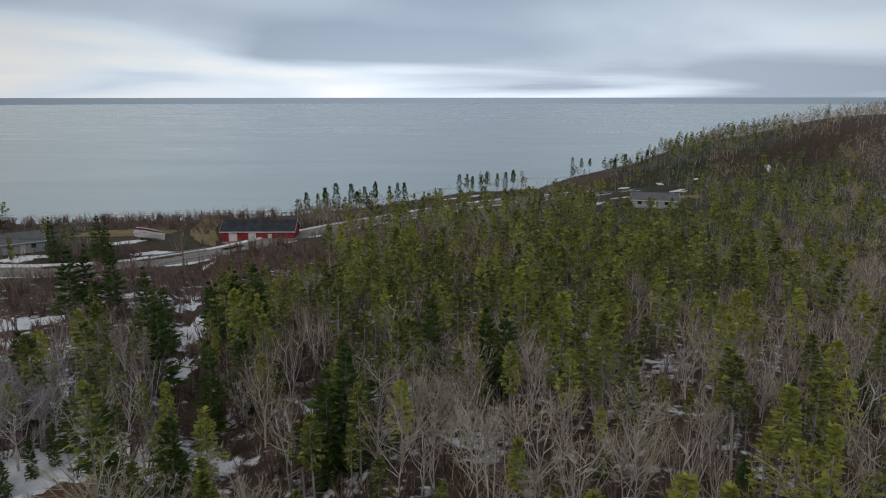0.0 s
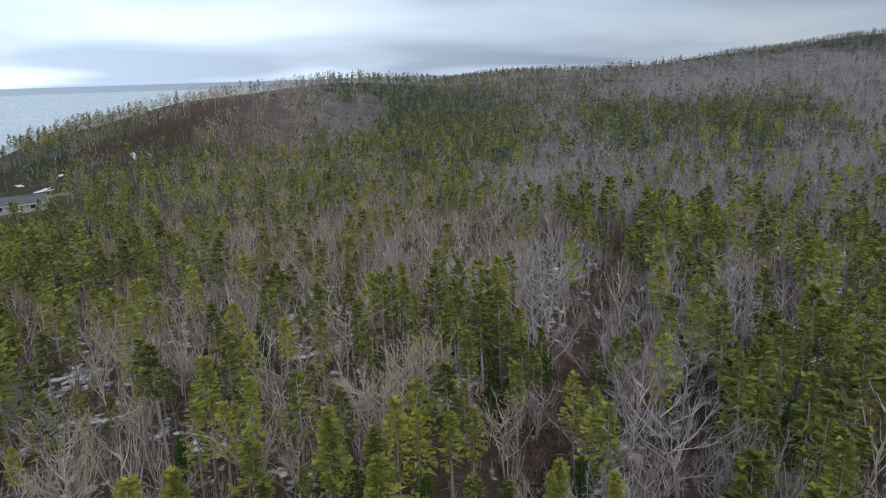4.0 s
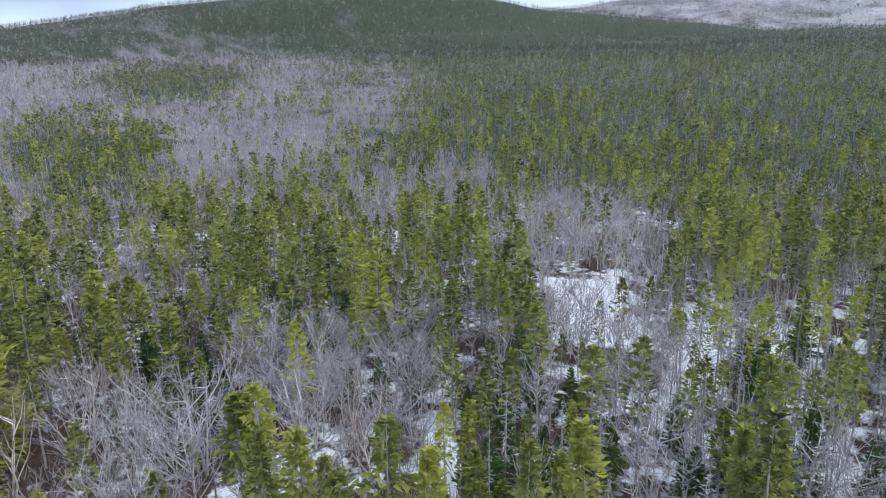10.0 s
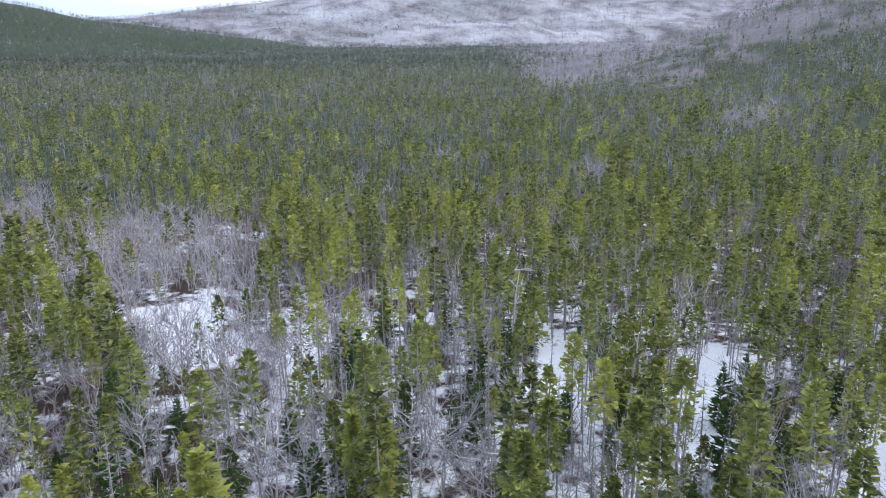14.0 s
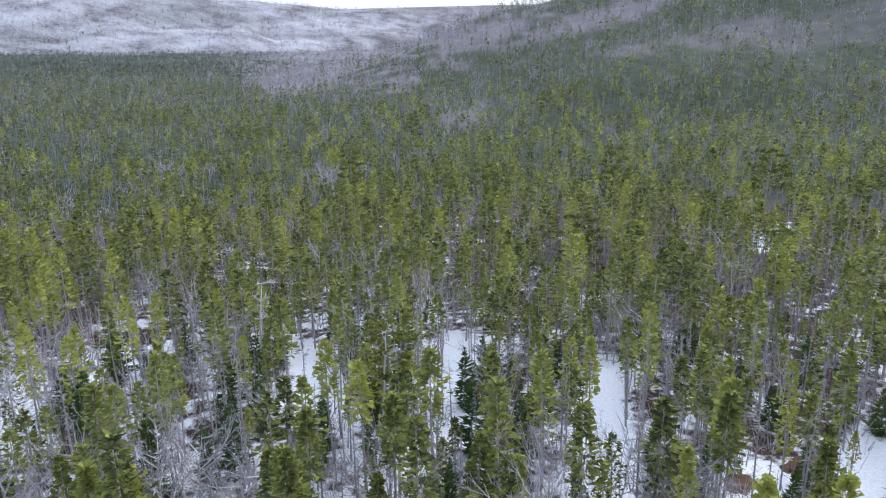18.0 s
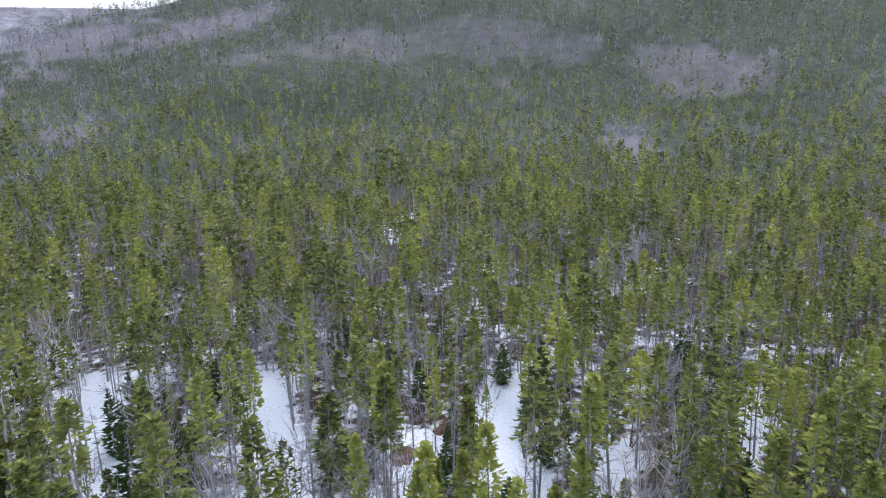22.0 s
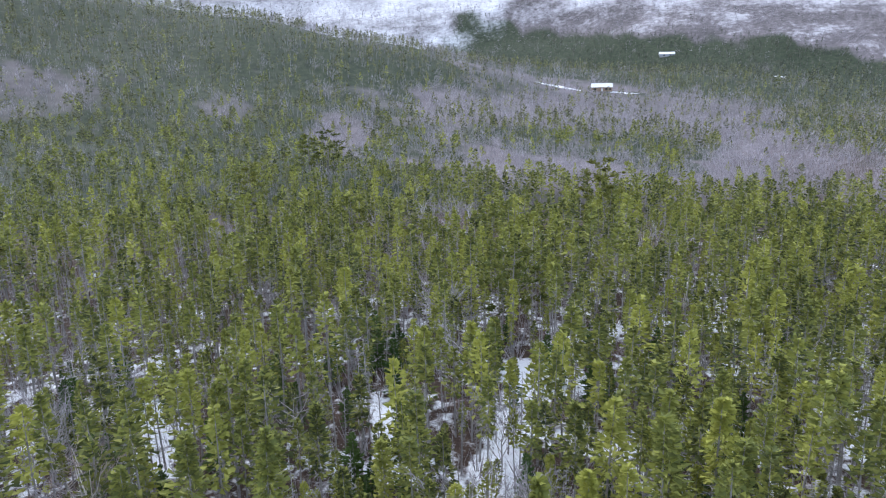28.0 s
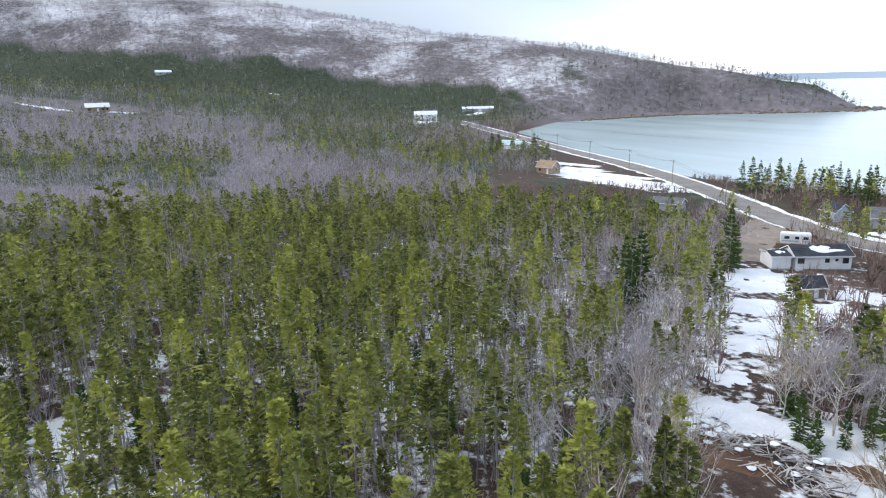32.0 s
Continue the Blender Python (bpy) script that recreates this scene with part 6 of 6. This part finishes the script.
# farther belts, coarser with distance
BELTS = [(128, 210, 0.112, 0.9), (210, 360, 0.064, 0.9), (360, 620, 0.036, 0.92), (620, 1000, 0.021, 0.95), (1000, 1750, 0.019, 0.9), (1750, 2950, 0.006, 1.2)]
for i, (r0, r1, dens, grow) in enumerate(BELTS):
    x, y = scatter(r0, r1, dens)
    az, rr = bearing(x, y), np.hypot(x, y)
    if r0 >= 1000:
        # only the slopes that face the bay's valley carry their trees one by one
        chance = np.interp(az, [70, 74, 116, 126, 176, 180, 236, 240, 326, 327], [0, 1, 1, 0.45, 0.45, 0, 0, 1, 1, 0]) * (land(x, y) > 2) if i == 4 else ((az > 122) & (az < 186)) * 1.0
        chance = chance * np.where(az > 236, rr < 1480, True)
        up_here = rng.rand(len(x)) < chance
        x, y, az, rr = x[up_here], y[up_here], az[up_here], rr[up_here]
    s = rng.rand(len(x)) < conifer_share(x, y)
    d = s & (rng.rand(len(x)) < np.interp(az, [0, 110, 150, 250, 300], [0.06, 0.12, 0.3, 0.24, 0.06]))
    live = s & ~d
    # crowns of hardwoods take more room than spruces
    stay = s | (rng.rand(len(x)) < (0.8 if i < 4 else 1.0))
    tufts, size = (56, 32, 17, 10, 7, 5)[i], (0.78, 1.0, 1.4, 2.1, 2.8, 3.4)[i]
    ev = [spruce(700 + 10 * i + j, (8.8, 8.6, 8.8, 9.2, 9.6, 10.0)[i], (1.5, 1.8, 1.3, 1.65)[j] * (1, 1.05, 1.15, 1.3, 1.5, 1.7)[i], (0.42, 0.34, 0.5, 0.46)[j] * (1, 1, 0.8, 0.6, 0.4, 0.4)[i], tufts, size, (7, 3, 1, 0, 0, 0)[i]) for j in range(4)]
    ha = [[haze_tree(760 + 10 * i + j, (8.6, 8.6, 8.8, 9.0, 9.0, 10.0)[i], (3.0, 3.5, 2.6)[j], (62, 38, 22, 11, 7, 5)[i], (0.045, 0.08, 0.16, 0.3, 0.52, 0.7)[i])] for j in range(3)]
    da = [[haze_tree(780 + 10 * i + j, 9.0, (0.9, 1.2)[j], (26, 16, 9, 5, 4, 4)[i], (0.045, 0.07, 0.12, 0.2, 0.3, 0.6)[i])] for j in range(2)]
    rows = rows_for(x, y, (0.6 * grow, 1.12 * grow), (0.9, 1.3))
    brown = brown_north(x, y)
    # duller, greyer needles take over gradually with distance: aerial haze put into the colour
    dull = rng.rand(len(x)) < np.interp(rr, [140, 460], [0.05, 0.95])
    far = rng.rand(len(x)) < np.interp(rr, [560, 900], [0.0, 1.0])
    plant("spruce_stand", "distant stand of green spruces", "spruce wood", rows[live & ~dull & ~far], ev, [M["sprucebark"], M["needles_far"]])
    plant("spruce_stand", "distant stand of olive spruces, dulled by haze in their colour", "spruce wood", rows[live & dull & ~far], ev, [M["sprucebark"], M["needles_hazed"]])
    plant("spruce_stand", "far stand of dark olive spruces, greyed by haze in their colour", "spruce wood", rows[live & far], ev, [M["bark"], M["needles_hazed_far"]])
    plant("dead_stand", "distant dead grey spruces among the green", "dead trees", rows[d], da, [M["dead_far"]])
    plant("bare_stand", "distant stand of leafless grey-mauve hardwoods", "bare wood", rows[~s & stay & ~brown], ha, [M["twigs_far"]])
    plant("brown_bare_stand", "distant stand of leafless beige-brown hardwoods", "bare wood", rows[~s & stay & brown], ha, [M["twigs_brown"]])

# pines, a weathered snag and shrubs
pine_spots = [polar(a, d) for a, d in ((179, 135), (187, 96), (168, 150), (172, 118), (249, 118), (216, 88), (222, 112), (201, 150), (241, 150), (170.5, 53), (262, 72), (173.5, 238), (184.2, 290), (190, 148), (245.6, 195), (269.4, 128), (247, 200))]
px, py = np.array([p[0] for p in pine_spots]), np.array([p[1] for p in pine_spots])
thing_kind("pine_tree", "broad yellow-green pine with plumed tiered limbs", "pine tree", "pines of the wood", [pine(800 + i, 11.5, (3.0, 3.4, 2.7)[i]) for i in range(3)], (M["bark"], M["pine"]), rows_for(px, py, (0.85, 1.1)) * np.where(np.hypot(px, py) > 125, 1.25, 1.0)[:, None] ** np.array([0, 0, 0, 1, 0, 0, 0]))


def snag(x, y):
    """A silver dead pine with a broken forked top."""
    root = tagged(new("silver_snag"), "bleached dead pine with twisted bare limbs", "dead tree")
    root.matrix_basis = pose(x, y, at_ground(x, y))
    k = np.random.RandomState(31)
    at_, way = Vector((0, 0, -0.3)), Vector((0.06, 0.02, 1))
    for i in range(5):
        nx = at_ + way * 1.9
        part("stem", tube_bm(at_, nx, 0.2 - 0.032 * i, 0.17 - 0.032 * i, 8), M["snagwood"], root)
        if i > 1:
            for j in range(3):
                a = k.uniform(0, 6.28)
                v = Vector((math.cos(a), math.sin(a), k.uniform(0.1, 0.7))) * k.uniform(1.0, 2.2)
                limb = part("limb", tube_bm(nx, nx + v, 0.075, 0.035, 6), M["snagwood"], root)
                for q in range(4):
                    w = v * k.uniform(0.5, 1.0)
                    e = w + Vector(k.normal(size=3)) * 0.45
                    part("twig", tube_bm(nx + w, nx + e + Vector((0, 0, 0.2)), 0.03, 0.01, 5), M["snagwood"], limb)
        at_, way = nx, (way + Vector((*k.normal(size=2) * 0.16, 0))).normalized()


snag(8.8, -51.5)
snag(24, -66)

x, y = scatter(30, 150, 0.10)
m = (bearing(x, y) > 300) | (bearing(x, y) < 48) | (rng.rand(len(x)) < 0.12)
x, y = x[m], y[m]
bx, by = rng.uniform(-190, -8, 4600), rng.uniform(50, 232, 4600)
rd, _ = along(ROAD, bx, by)
s = coast_way(bx, by)
clear_ = np.ones(len(bx), bool)
for qx, qy, q in YARDS[:16]:
    clear_ &= np.hypot(bx - qx, by - qy) > q * 0.85
baz = bearing(bx, by)
m = (s > 9) & (rd > 7) & clear_ & (waves(bx, by, 30, 41) > -0.5) & ~((baz > 318.4) & (baz < 322.2)) & ((baz < 353) | (np.hypot(bx, by) > 150))
# red osier along the upper creek
cx, cy = rng.uniform(28, 92, 1500), rng.uniform(18, 50, 1500)
c_m = along(CREEK, cx, cy)[0] < 2.6
x, y = np.concatenate([x, bx[m], cx[c_m]]), np.concatenate([y, by[m], cy[c_m]])


def shrub_shape(seed):
    """A many-stemmed alder bush: thin rising stems with fine side twigs."""
    rnd = np.random.RandomState(seed)
    out = []
    for i in range(9):
        a, q = rnd.uniform(0, 6.3), rnd.uniform(0.1, 0.62)
        base = np.array((0.35 * q * math.cos(a), 0.35 * q * math.sin(a), -0.05))
        tip = np.array((1.7 * q * math.cos(a), 1.7 * q * math.sin(a), rnd.uniform(0.9, 1.9)))
        sliver(out, base, tip, 0.05, rnd)
        for k in range(2):
            p = base + (tip - base) * rnd.uniform(0.35, 0.85)
            sliver(out, p, p + rnd.normal(size=3) * 0.26 + (0, 0, 0.36), 0.026, rnd)
    return [out]


size = np.where((bearing(x, y) > 322) & (bearing(x, y) < 353), 1.35, 0.95)
rows = rows_for(x, y, (0.7, 1.6), (0.9, 1.3))
rows[:, 3] *= size
plant("brush", "reddish-brown leafless alder brush", "brush", rows, [shrub_shape(900 + i) for i in range(3)], [M["shrub"]])

# a thin understorey of grey saplings between the stems
x, y = scatter(22, 118, 0.30)
m = rng.rand(len(x)) < np.interp(bearing(x, y), [0, 60, 140, 300, 330, 360], [0.5, 1, 0.9, 0.9, 0.4, 0.5])
x, y = x[m], y[m]


def sapling_shape(seed):
    rnd = np.random.RandomState(seed)
    out = []
    for i in range(8):
        a, q = rnd.uniform(0, 6.3), rnd.uniform(0.15, 0.8)
        tip = np.array((1.5 * q * math.cos(a), 1.5 * q * math.sin(a), rnd.uniform(0.8, 2.4)))
        sliver(out, tip * (0.3, 0.3, rnd.uniform(0, 0.5)), tip, 0.036, rnd)
    return [out]


rows = rows_for(x, y, (0.6, 1.4), (0.9, 1.3))
brown = brown_north(x, y)
plant("undergrowth", "thin grey leafless saplings under the spruces", "undergrowth", rows[~brown], [sapling_shape(930 + i) for i in range(3)], [M["twigs_far"]])
plant("brown_undergrowth", "thin brown leafless saplings under the trees", "undergrowth", rows[brown], [sapling_shape(940 + i) for i in range(3)], [M["twigs_brown"]])
